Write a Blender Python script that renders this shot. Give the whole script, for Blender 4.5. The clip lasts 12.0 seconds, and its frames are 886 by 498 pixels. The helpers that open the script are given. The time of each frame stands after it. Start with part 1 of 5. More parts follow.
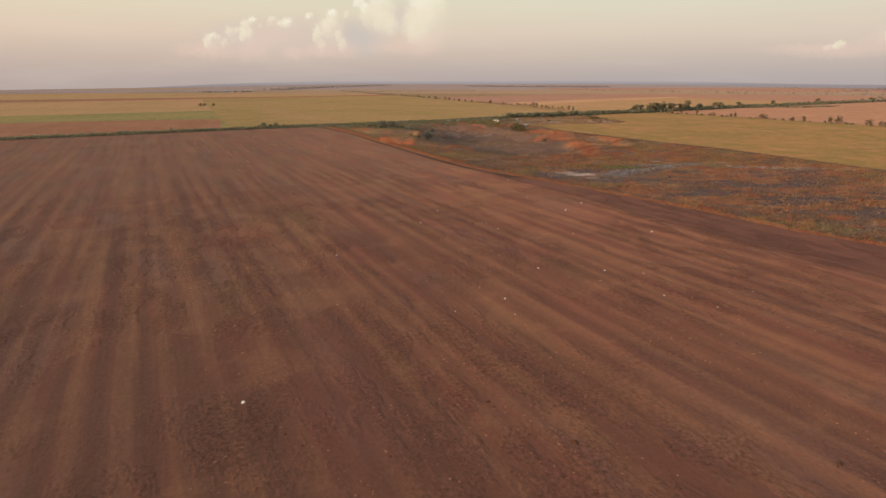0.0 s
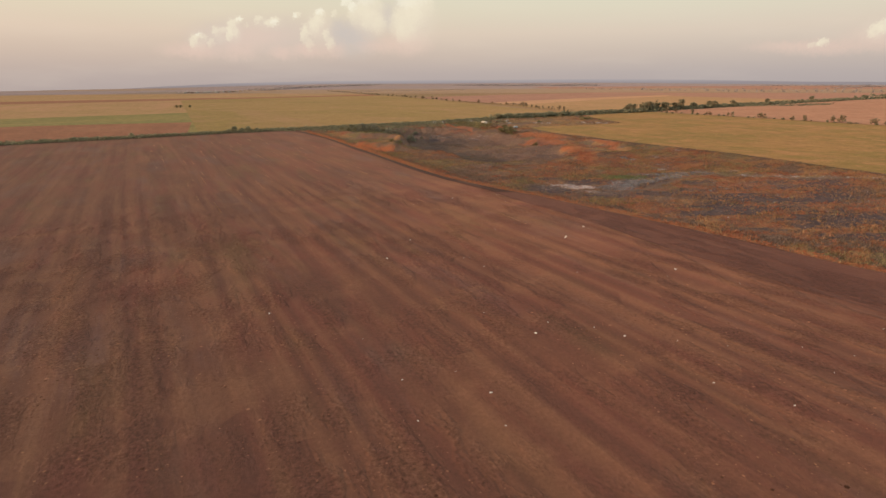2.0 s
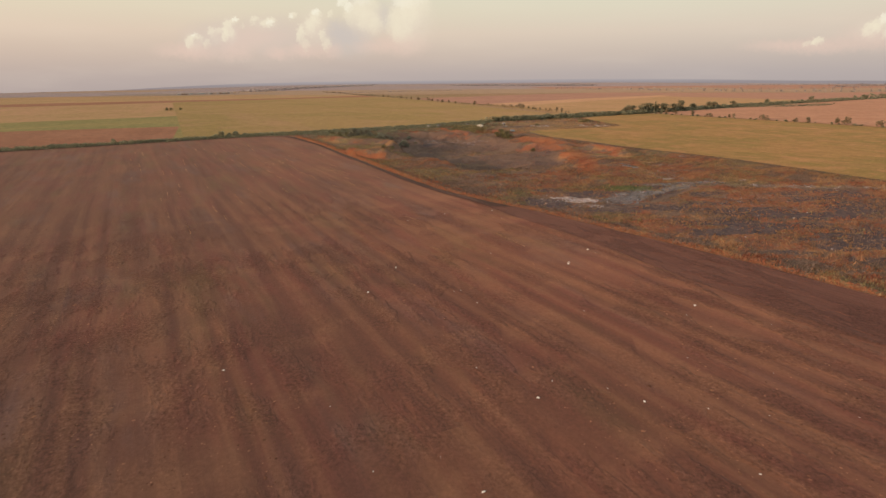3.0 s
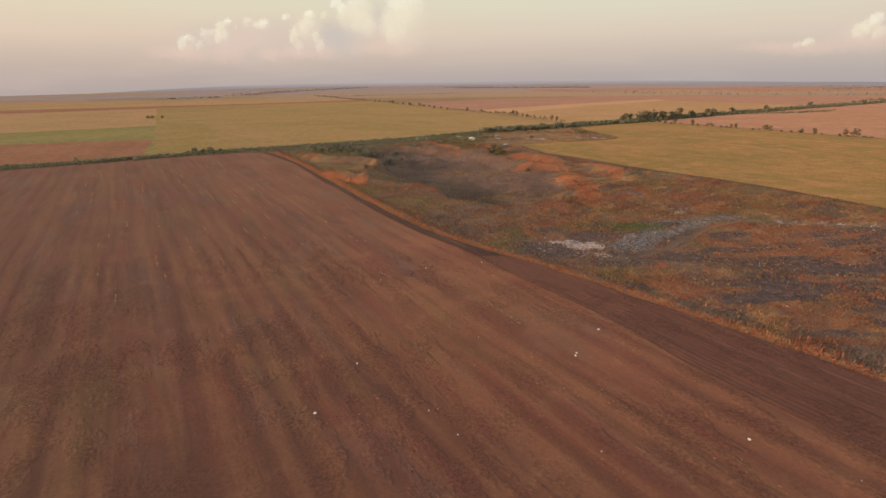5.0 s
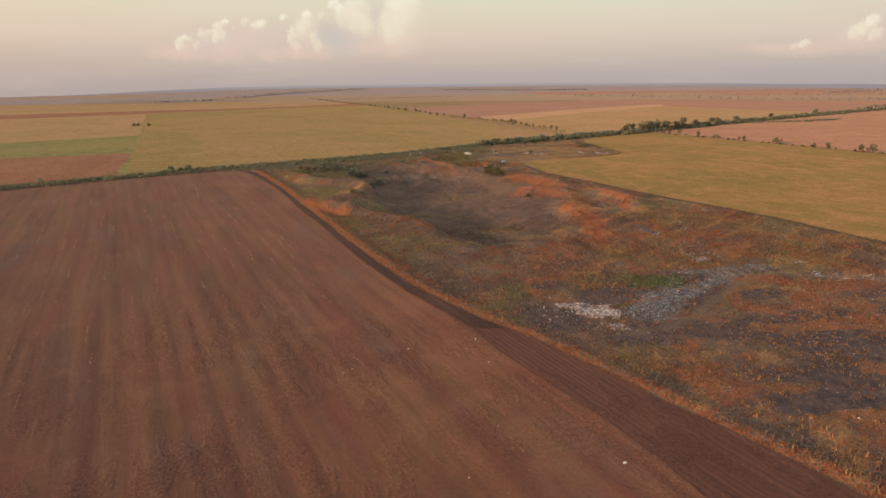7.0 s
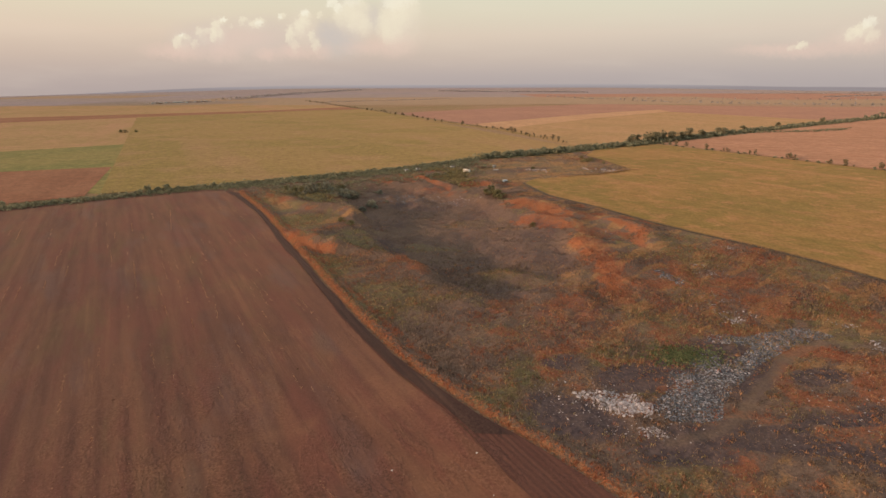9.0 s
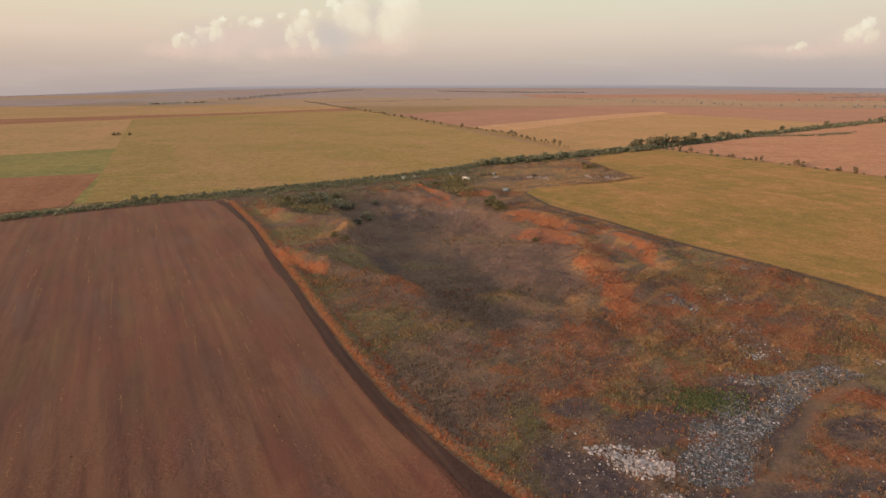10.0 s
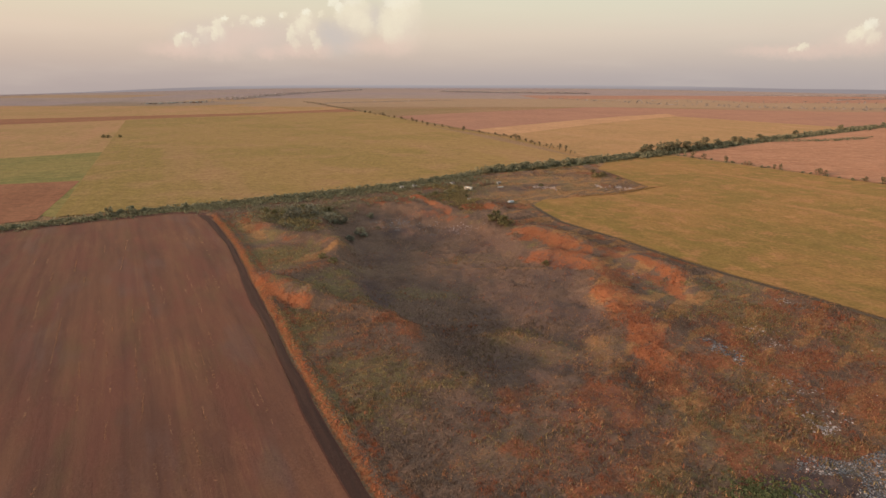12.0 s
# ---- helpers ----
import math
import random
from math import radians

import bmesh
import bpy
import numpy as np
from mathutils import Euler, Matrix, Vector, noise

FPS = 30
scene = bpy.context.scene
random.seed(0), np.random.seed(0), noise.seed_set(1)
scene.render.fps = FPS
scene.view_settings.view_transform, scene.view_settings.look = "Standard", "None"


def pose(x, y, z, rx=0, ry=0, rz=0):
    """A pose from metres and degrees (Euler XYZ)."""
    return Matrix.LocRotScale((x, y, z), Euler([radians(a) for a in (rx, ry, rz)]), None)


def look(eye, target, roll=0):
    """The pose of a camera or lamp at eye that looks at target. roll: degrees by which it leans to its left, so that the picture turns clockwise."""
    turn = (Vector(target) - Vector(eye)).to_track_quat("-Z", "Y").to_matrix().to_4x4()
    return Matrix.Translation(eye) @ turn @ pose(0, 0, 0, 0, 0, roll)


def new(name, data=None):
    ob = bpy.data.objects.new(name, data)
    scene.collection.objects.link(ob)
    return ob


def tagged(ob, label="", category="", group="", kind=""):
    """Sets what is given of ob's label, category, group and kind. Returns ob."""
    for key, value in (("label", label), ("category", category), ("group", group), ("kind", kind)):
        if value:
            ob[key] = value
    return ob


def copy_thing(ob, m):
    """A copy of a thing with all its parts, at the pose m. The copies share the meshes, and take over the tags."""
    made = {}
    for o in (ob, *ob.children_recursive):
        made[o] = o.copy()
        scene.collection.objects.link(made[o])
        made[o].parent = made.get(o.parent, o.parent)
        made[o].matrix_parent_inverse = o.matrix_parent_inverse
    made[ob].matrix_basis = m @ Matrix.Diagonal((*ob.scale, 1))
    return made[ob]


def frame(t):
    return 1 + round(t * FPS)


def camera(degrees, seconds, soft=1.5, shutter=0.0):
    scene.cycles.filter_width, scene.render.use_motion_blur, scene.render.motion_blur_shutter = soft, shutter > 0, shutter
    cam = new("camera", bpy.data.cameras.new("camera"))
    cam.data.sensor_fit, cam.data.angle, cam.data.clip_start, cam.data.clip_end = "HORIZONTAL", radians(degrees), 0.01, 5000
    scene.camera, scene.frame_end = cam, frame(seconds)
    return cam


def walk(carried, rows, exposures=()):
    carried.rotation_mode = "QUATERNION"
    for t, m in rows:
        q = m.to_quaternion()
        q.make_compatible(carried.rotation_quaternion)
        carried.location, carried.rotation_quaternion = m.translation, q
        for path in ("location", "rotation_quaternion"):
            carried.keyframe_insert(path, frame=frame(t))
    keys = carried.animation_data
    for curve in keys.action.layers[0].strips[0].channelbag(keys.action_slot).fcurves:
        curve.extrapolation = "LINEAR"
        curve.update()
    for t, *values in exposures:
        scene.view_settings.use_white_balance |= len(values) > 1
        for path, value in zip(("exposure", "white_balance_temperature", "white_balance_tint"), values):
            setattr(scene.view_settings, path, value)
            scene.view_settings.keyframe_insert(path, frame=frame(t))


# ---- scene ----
cam = camera(82.0, 12.0)
PATH = [
    (0, (-0.139, 1.797, 30.139), (-0.17, 3.698, 29.517), -0.0),
    (0.5, (0.565, 7.753, 30.161), (0.547, 9.654, 29.537), -0.0),
    (1, (1.298, 13.699, 30.23), (1.289, 15.599, 29.606), -0.1),
    (1.5, (2.125, 19.529, 30.363), (2.123, 21.429, 29.737), -0.2),
    (2, (2.839, 25.337, 30.501), (2.844, 27.237, 29.876), -0.3),
    (2.5, (3.531, 31.187, 30.875), (3.541, 33.087, 30.25), -0.4),
    (3, (4.395, 37.025, 32.08), (4.41, 38.925, 31.455), -0.5),
    (5, (7.685, 59.568, 38.072), (7.721, 61.468, 37.451), -0.6),
    (5.5, (8.38, 64.876, 39.87), (8.419, 66.778, 39.252), -0.6),
    (6, (9.038, 70.405, 41.667), (9.08, 72.307, 41.049), -0.6),
    (6.5, (9.682, 75.8, 43.538), (9.725, 77.701, 42.919), -0.6),
    (7, (10.361, 81.512, 45.082), (10.406, 83.413, 44.463), -0.5),
    (9, (11.545, 103.415, 52.184), (11.599, 105.316, 51.565), -0.2),
    (9.5, (11.871, 108.746, 53.801), (11.928, 110.647, 53.182), -0.1),
    (10, (12.226, 114.082, 55.22), (12.283, 115.982, 54.6), -0.1),
    (10.5, (12.538, 119.328, 56.188), (12.595, 121.228, 55.567), -0.1),
    (11, (12.647, 124.603, 56.671), (12.704, 126.503, 56.049), -0.0),
    (11.5, (12.844, 129.901, 56.874), (12.898, 131.801, 56.252), 0.0),
    (12, (13.099, 135.361, 56.89), (13.153, 137.261, 56.27), 0.1),
]
walk(cam, [(t, look(eye, target, roll)) for t, eye, target, roll in PATH])

# ---- light ----
SUN_FROM = Vector((-0.90, -0.42, 0.18)).normalized()
world = bpy.data.worlds.new("evening_sky")
scene.world = world
world.use_nodes = True


class Nodes:
    """A small helper to write node graphs as expressions."""

    def __init__(self, tree):
        self.t = tree
        tree.nodes.clear()

    def n(self, kind, ins=None, **props):
        node = self.t.nodes.new(kind)
        for k, v in props.items():
            setattr(node, k, v)
        for k, v in (ins or {}).items():
            sock = node.inputs[k]
            if isinstance(v, bpy.types.NodeSocket):
                self.t.links.new(v, sock)
            else:
                sock.default_value = v
        return node

    def m(self, op, a, b=0.0, c=0.0, clamp=False):
        return self.n("ShaderNodeMath", {0: a, 1: b, 2: c}, operation=op, use_clamp=clamp).outputs[0]

    def v(self, op, a, b=(0, 0, 0)):
        node = self.n("ShaderNodeVectorMath", {0: a, 1: b}, operation=op)
        return node.outputs["Value"] if op in ("DOT_PRODUCT", "LENGTH", "DISTANCE") else node.outputs[0]

    def xyz(self, x, y, z):
        return self.n("ShaderNodeCombineXYZ", {0: x, 1: y, 2: z}).outputs[0]

    def mix(self, f, a, b, blend="MIX"):
        return self.n("ShaderNodeMix", {0: f, 6: a, 7: b}, data_type="RGBA", blend_type=blend).outputs[2]

    def ramp(self, f, stops, mode="LINEAR"):
        node = self.n("ShaderNodeValToRGB", {0: f})
        cr = node.color_ramp
        cr.interpolation = mode
        while len(cr.elements) < len(stops):
            cr.elements.new(0.5)
        for e, (p, c) in zip(cr.elements, stops):
            e.position = p
            e.color = (c, c, c, 1) if isinstance(c, (int, float)) else (*c, 1)
        return node.outputs[0]

    def smooth(self, f, lo, hi):
        return self.n("ShaderNodeMapRange", {0: f, 1: lo, 2: hi, 3: 0.0, 4: 1.0}, interpolation_type="SMOOTHSTEP").outputs[0]

    def noise(self, vec, scale, detail=3.0, rough=0.55, out=0):
        return self.n("ShaderNodeTexNoise", {"Vector": vec, "Scale": scale, "Detail": detail, "Roughness": rough}).outputs[out]


# clouds: bearing, rise, half sizes and thickness of each heap of vapour
SHADES = [
    (-0.3463, 0.0749, 0.1131, 0.0396, 0.5), (-0.2705, 0.0781, 0.0685, 0.0395, 0.4), (-0.4041, 0.0781, 0.0582, 0.0288, 0.4),
]
GREYS = [
    (-0.1612, 0.0749, 0.0514, 0.0342, 0.75), (-0.1809, 0.0876, 0.0239, 0.0251, 0.5), (-0.0946, 0.111, 0.0169, 0.0267, 0.6), (-0.1405, 0.1372, 0.0201, 0.0106, 0.6),
    (-0.0735, 0.1341, 0.0101, 0.0141, 0.4),
]
PINKS = [
    (-0.4795, 0.0574, 0.0414, 0.0145, 0.4), (-0.4383, 0.0557, 0.0379, 0.0181, 0.5), (-0.3694, 0.0557, 0.0414, 0.0181, 0.45), (-0.2905, 0.0509, 0.0276, 0.0127, 0.5),
    (-0.2452, 0.0557, 0.0276, 0.0145, 0.55), (-0.2003, 0.0557, 0.031, 0.0163, 0.45), (-0.1138, 0.0622, 0.0447, 0.0145, 0.4), (-0.0586, 0.0654, 0.0447, 0.0217, 0.5),
    (-0.3356, 0.0781, 0.0685, 0.0216, 0.35), (0.6965, 0.0557, 0.0931, 0.0152, 0.5), (0.8065, 0.0702, 0.0824, 0.0238, 0.5), (0.6133, 0.0577, 0.062, 0.0109, 0.3),
]
BODIES = [
    (-0.439, 0.0733, 0.0206, 0.018, 0.4), (-0.4002, 0.0813, 0.0205, 0.0162, 0.35), (-0.3735, 0.0892, 0.0153, 0.0215, 0.5), (-0.3091, 0.1001, 0.0272, 0.0107, 0.3),
    (-0.2196, 0.0939, 0.0255, 0.0322, 0.55), (-0.1251, 0.1095, 0.0373, 0.032, 0.6), (-0.0473, 0.1064, 0.0441, 0.0463, 0.65), (0.7977, 0.0844, 0.041, 0.0215, 0.4),
]
WEST_PUFFS = [
    (-0.4481, 0.0702, 0.0076, 0.0126, 0.65), (-0.4398, 0.0797, 0.0075, 0.0057, 0.75), (-0.428, 0.0781, 0.0068, 0.005, 0.45), (-0.4044, 0.0876, 0.0089, 0.0086, 0.55),
    (-0.3886, 0.0907, 0.0082, 0.0057, 0.5), (-0.3762, 0.0939, 0.0082, 0.0143, 0.75), (-0.3627, 0.1064, 0.0088, 0.0064, 0.75), (-0.3816, 0.0797, 0.0068, 0.0108, 0.65),
    (-0.369, 0.0844, 0.0055, 0.0079, 0.5), (-0.4177, 0.067, 0.0069, 0.0087, 0.4), (-0.3252, 0.1079, 0.0088, 0.0043, 0.65), (-0.3295, 0.1001, 0.0048, 0.0036, 0.4),
    (-0.3486, 0.097, 0.0034, 0.0036, 0.35),
]
TOWER_PUFFS = [
    (-0.3021, 0.1017, 0.0143, 0.0078, 0.75), (-0.2947, 0.1079, 0.0068, 0.0043, 0.6), (-0.2569, 0.1132, 0.0068, 0.0064, 0.7), (-0.2162, 0.1141, 0.0108, 0.0099, 0.8),
    (-0.2225, 0.1001, 0.0143, 0.0114, 0.75), (-0.2434, 0.0939, 0.0048, 0.0079, 0.5), (-0.2457, 0.0797, 0.0082, 0.0165, 0.7), (-0.2286, 0.0876, 0.0102, 0.0108, 0.4),
    (-0.2071, 0.0797, 0.0062, 0.0108, 0.6), (-0.1996, 0.0654, 0.0083, 0.0123, 0.55), (-0.2376, 0.0638, 0.0076, 0.0116, 0.4), (-0.1898, 0.1151, 0.0047, 0.0064, 0.6),
]
GREAT_PUFFS = [
    (-0.1449, 0.1188, 0.0203, 0.0248, 0.55), (-0.122, 0.1033, 0.0204, 0.0178, 0.55), (-0.1243, 0.1249, 0.0236, 0.0177, 0.5), (-0.1089, 0.0939, 0.0136, 0.0143, 0.45),
    (-0.0575, 0.1064, 0.0254, 0.032, 0.6), (-0.0368, 0.1219, 0.027, 0.0283, 0.6), (-0.0616, 0.0813, 0.0188, 0.018, 0.4), (-0.0781, 0.097, 0.0136, 0.0214, 0.35),
    (0.6989, 0.0634, 0.0124, 0.0076, 0.75), (0.6832, 0.0596, 0.0103, 0.0054, 0.4), (0.7931, 0.0825, 0.0164, 0.0129, 0.7), (0.809, 0.092, 0.0184, 0.0129, 0.7),
    (0.83, 0.0787, 0.0144, 0.0129, 0.5),
]
CRESTS = [
    (-0.1658, 0.1341, 0.0108, 0.0085, 0.8), (-0.1562, 0.1265, 0.0074, 0.0092, 0.7), (-0.1305, 0.1357, 0.0168, 0.0071, 0.4), (-0.0465, 0.1372, 0.0302, 0.0141, 0.6),
    (-0.4374, 0.0838, 0.0055, 0.0036, 0.7), (-0.3606, 0.1089, 0.0061, 0.0032, 0.75), (-0.2986, 0.1026, 0.0081, 0.005, 0.7), (-0.2158, 0.1194, 0.0074, 0.005, 0.85),
    (-0.2603, 0.1126, 0.003, 0.0043, 0.7), (0.8183, 0.1033, 0.0143, 0.0107, 0.7),
]
CLOUDS = (("s", SHADES), ("g", GREYS), ("p", PINKS), ("b", BODIES), ("c", WEST_PUFFS), ("c", TOWER_PUFFS), ("c", GREAT_PUFFS), ("w", CRESTS))


def build_sky():
    k = Nodes(world.node_tree)
    way = k.n("ShaderNodeTexCoord").outputs["Generated"]
    sep = k.n("ShaderNodeSeparateXYZ", {0: way})
    x, y, z = sep.outputs
    ahead = k.m("MAXIMUM", y, 0.02)
    a, b = k.m("DIVIDE", x, ahead), k.m("DIVIDE", z, ahead)
    flat = k.m("SQRT", k.m("ADD", k.m("MULTIPLY", x, x), k.m("MULTIPLY", y, y)))
    rise = k.m("DIVIDE", z, k.m("MAXIMUM", flat, 0.02))
    haze = k.ramp(k.m("MULTIPLY_ADD", rise, 0.8, 0.02), [
        (0.0, (0.45, 0.395, 0.40)), (0.03, (0.525, 0.452, 0.43)), (0.055, (0.635, 0.53, 0.462)), (0.085, (0.76, 0.635, 0.52)),
        (0.115, (0.78, 0.71, 0.555)), (0.15, (0.785, 0.77, 0.60)), (0.35, (0.70, 0.73, 0.64)), (1.0, (0.50, 0.57, 0.62))])
    side = k.m("MULTIPLY_ADD", a, -0.55, 0.25, clamp=True)
    haze = k.mix(side, haze, k.mix(1.0, haze, (1.09, 1.0, 0.93, 1), "MULTIPLY"))
    nish = k.n("ShaderNodeTexSky", sky_type="NISHITA", sun_disc=False, sun_elevation=math.asin(SUN_FROM.z),
               sun_rotation=math.atan2(SUN_FROM.x, SUN_FROM.y), dust_density=3.0)
    clear = k.n("ShaderNodeVectorMath", {0: nish.outputs[0], 3: 0.10}, operation="SCALE").outputs[0]
    sky = k.mix(0.9, clear, haze)
    # pale streaks of high haze
    pn = k.noise(k.xyz(k.m("MULTIPLY", a, 2.0), k.m("MULTIPLY", rise, 14.0), 0.0), 1.6, 4.0)
    sky = k.mix(k.m("MULTIPLY", k.smooth(pn, 0.45, 0.75), 0.10), sky, (0.86, 0.74, 0.60, 1))
    # the towering cloud bank: heaps of vapour, each a place, half sizes, thickness and tone
    uv = k.xyz(a, b, 0.0)
    warp = k.v("SUBTRACT", k.n("ShaderNodeTexNoise", {"Vector": uv, "Scale": 75.0, "Detail": 7.0, "Roughness": 0.70}).outputs[1], (0.5, 0.5, 0.5))
    warp = k.n("ShaderNodeVectorMath", {0: warp, 3: 0.021}, operation="SCALE").outputs[0]
    fine = k.v("SUBTRACT", k.n("ShaderNodeTexNoise", {"Vector": uv, "Scale": 210.0, "Detail": 5.0, "Roughness": 0.62}).outputs[1], (0.5, 0.5, 0.5))
    fine = k.n("ShaderNodeVectorMath", {0: fine, 3: 0.019}, operation="SCALE").outputs[0]
    soft = k.n("ShaderNodeSeparateXYZ", {0: k.v("ADD", uv, warp)})
    crisp = k.n("ShaderNodeSeparateXYZ", {0: k.v("ADD", uv, fine)})
    curls = k.noise(uv, 90.0, 5.0, 0.7)
    front = k.smooth(y, 0.05, 0.3)
    tones = {"s": (0.66, 0.555, 0.49), "g": (0.60, 0.54, 0.50), "p": (0.82, 0.60, 0.50), "b": (0.80, 0.69, 0.56), "c": (0.87, 0.78, 0.60), "w": (0.92, 0.86, 0.70)}
    for tone, (ca, cb, ra, rb, s) in ((tone, heap) for tone, heaps in CLOUDS for heap in heaps):
        grow = 1.0 if tone in "spgb" else 1.22
        wa, wb = (soft if tone in "spgb" else crisp).outputs[:2]
        off = k.xyz(k.m("DIVIDE", k.m("SUBTRACT", wa, ca), ra * grow), k.m("DIVIDE", k.m("SUBTRACT", wb, cb), rb * grow), 0.0)
        d = k.v("LENGTH", off)
        f = k.m("SUBTRACT", 1.0, k.smooth(d, *((0.1, 1.35) if tone in "spgb" else (0.60, 1.08))))
        f = k.m("MULTIPLY", f, k.m("MULTIPLY", k.m("MULTIPLY_ADD", curls, 1.5, 0.25, clamp=True), s))
        if tone in "cw":
            f = k.m("MULTIPLY", f, k.smooth(k.v("DOT_PRODUCT", off, (-0.55, 0.83, 0.0)), -0.95, 0.25))
        sky = k.mix(k.m("MULTIPLY", f, front), sky, (*tones[tone], 1))
    bg = k.n("ShaderNodeBackground", {0: sky, 1: 1.0})
    k.n("ShaderNodeOutputWorld", {0: bg.outputs[0]})


build_sky()
sun = new("sun", bpy.data.lights.new("sun", "SUN"))
sun.data.energy, sun.data.angle, sun.data.color = 3.9, radians(5), (1.0, 0.635, 0.395)
sun.matrix_world = look(SUN_FROM * 100, (0, 0, 0))

# ---- plan ----
BELT = [(-900, -125), (-500, 124), (-160, 338), (-99, 376), (-62, 396), (-6, 427), (51, 474), (142, 522), (213, 564), (311, 631), (471, 732), (641, 836), (1000, 1062), (1900, 1630)]
TRACK_FAR = [(-85, 359), (-78, 348), (-58.5, 315), (-47, 292), (-35, 268.5), (-25, 249.5), (-18.3, 236), (-13, 226), (-6.8, 214), (0, 202.5), (3.2, 196.5), (8, 189.2), (13, 183), (19, 175.5), (25, 169.3), (30, 164), (35.5, 157),
             (43, 147.5), (48, 141), (55, 132), (61.5, 123.5), (67, 115), (72, 108), (83, 96), (125, 30), (190, -70)]
TRACK_NEAR = [(-91, 361), (-82.3, 349.2), (-61.6, 316.3), (-50, 293.7), (-38.4, 269), (-28, 250.3), (-21, 236.4), (-15.9, 226), (-9.7, 213.5), (-3.1, 201.6), (0.2, 196), (4, 189.5), (8, 184), (13, 177.5), (17.5, 170), (19.8, 165.5), (23, 159.5),
              (28.5, 151), (34, 142), (38.5, 133.5), (42.5, 123.5), (46, 117), (49.5, 111), (55, 102), (104, 22), (160, -75)]
OCHRE_EDGE = [(150, 524), (131, 487), (138, 434), (140, 422), (117, 402), (90, 395), (71, 389), (64, 377), (71, 345), (87, 320), (98, 298), (108, 281), (121, 263), (130, 248), (156, 187), (190, 110), (250, 0)]
TRAIL = [(160, 186), (118, 191), (102, 194.5), (97, 196.5), (92, 196), (87, 193.6), (80.5, 189.5), (75, 184.6), (68, 179), (62.5, 173), (57, 169.5), (48, 167)]
HEAP = [(57, 187), (62, 187), (62, 190), (66, 194), (69, 195), (69, 190), (74, 192), (78, 196), (69, 198), (73, 202), (79, 199.5), (86, 202), (94, 204), (99, 199.5), (92, 197.5), (86, 195), (79, 191), (74, 187.5), (70, 184), (65, 180), (61, 176), (59, 172), (55, 171.5), (50, 171.8), (48.5, 176), (53, 180)]
WASTE = [*TRACK_FAR[:-1], *OCHRE_EDGE[::-1], (120, 510), (51, 470), (-6, 421), (-62, 391), (-94, 371)]


def value_noise(x, y, seed):
    xi, yi = np.floor(x), np.floor(y)
    fx, fy = x - xi, y - yi
    fx, fy = fx * fx * (3 - 2 * fx), fy * fy * (3 - 2 * fy)

    def h(i, j):
        s = np.sin(i * 127.1 + j * 311.7 + seed * 74.7) * 43758.5453
        return s - np.floor(s)
    return (h(xi, yi) * (1 - fx) + h(xi + 1, yi) * fx) * (1 - fy) + (h(xi, yi + 1) * (1 - fx) + h(xi + 1, yi + 1) * fx) * fy


def fbm(x, y, size, seed=0, octaves=4):
    total, amp, s = 0.0, 0.5, 1.0 / size
    for o in range(octaves):
        total = total + amp * value_noise(x * s + 17 * o, y * s - 9 * o, seed + o)
        amp, s = amp * 0.5, s * 2.03
    return total / (1 - 0.5 ** octaves)


def step(v, lo, hi):
    t = np.clip((v - lo) / (hi - lo), 0, 1)
    return t * t * (3 - 2 * t)


def inside(x, y, poly):
    x, y = np.asarray(x, float), np.asarray(y, float)
    ins = np.zeros(np.broadcast(x, y).shape, bool)
    for (x0, y0), (x1, y1) in zip(poly, poly[1:] + poly[:1]):
        if y0 != y1:
            ins ^= ((y0 > y) != (y1 > y)) & (x < (x1 - x0) * (y - y0) / (y1 - y0) + x0)
    return ins


def line_gap(x, y, pts):
    """How far each place lies from a line of points."""
    best = np.full(np.broadcast(x, y).shape, 1e9)
    for (x0, y0), (x1, y1) in zip(pts, pts[1:]):
        dx, dy = x1 - x0, y1 - y0
        t = np.clip(((x - x0) * dx + (y - y0) * dy) / (dx * dx + dy * dy), 0, 1)
        best = np.minimum(best, np.hypot(x - x0 - t * dx, y - y0 - t * dy))
    return best


# banks and mounds: line, height, half width
BANKS = [
    ([(-37, 279), (-30, 275), (-24, 270), (-19, 266)], 3.2, 5.2),
    ([(-19, 266), (-10, 261), (1, 255)], 1.3, 3.4),
    ([(-60, 340), (-53, 339), (-50, 333)], 2.2, 4.5),
    ([(-45, 327), (-34, 324), (-26, 322), (-19, 313)], 2.6, 4.6),
    ([(-66, 354), (-60, 350)], 1.6, 5.0),
    ([(56, 332), (64, 324), (70, 311)], 2.3, 7.5),
    ([(55, 304), (63, 299), (68, 296)], 1.9, 5.5),
    ([(84, 299), (90, 291), (92, 279), (88, 268)], 1.2, 5.0),
    ([(66, 271), (69, 257), (68, 246), (65, 232)], 0.9, 6.0),
]
MOUNDS = [
    ([(6, 396), (14, 390), (18, 377), (24, 366)], 1.5, 3.0),
    ([(31, 374), (40, 379), (47, 370)], 2.0, 4.2),
    ([(-8, 280), (4, 283), (17, 300), (31, 301), (44, 296), (57, 291)], 0.8, 3.2),
    ([(22, 274), (38, 268), (54, 262)], 0.7, 3.6),
    ([(24, 252), (35, 250), (44, 244)], 0.8, 4.5),
    ([(46, 236), (54, 240), (56, 250)], 0.7, 4.0),
    ([(-8, 318), (12, 321), (34, 314)], 0.9, 4.0),
    ([(-6, 292), (6, 296)], 1.0, 3.0),
]
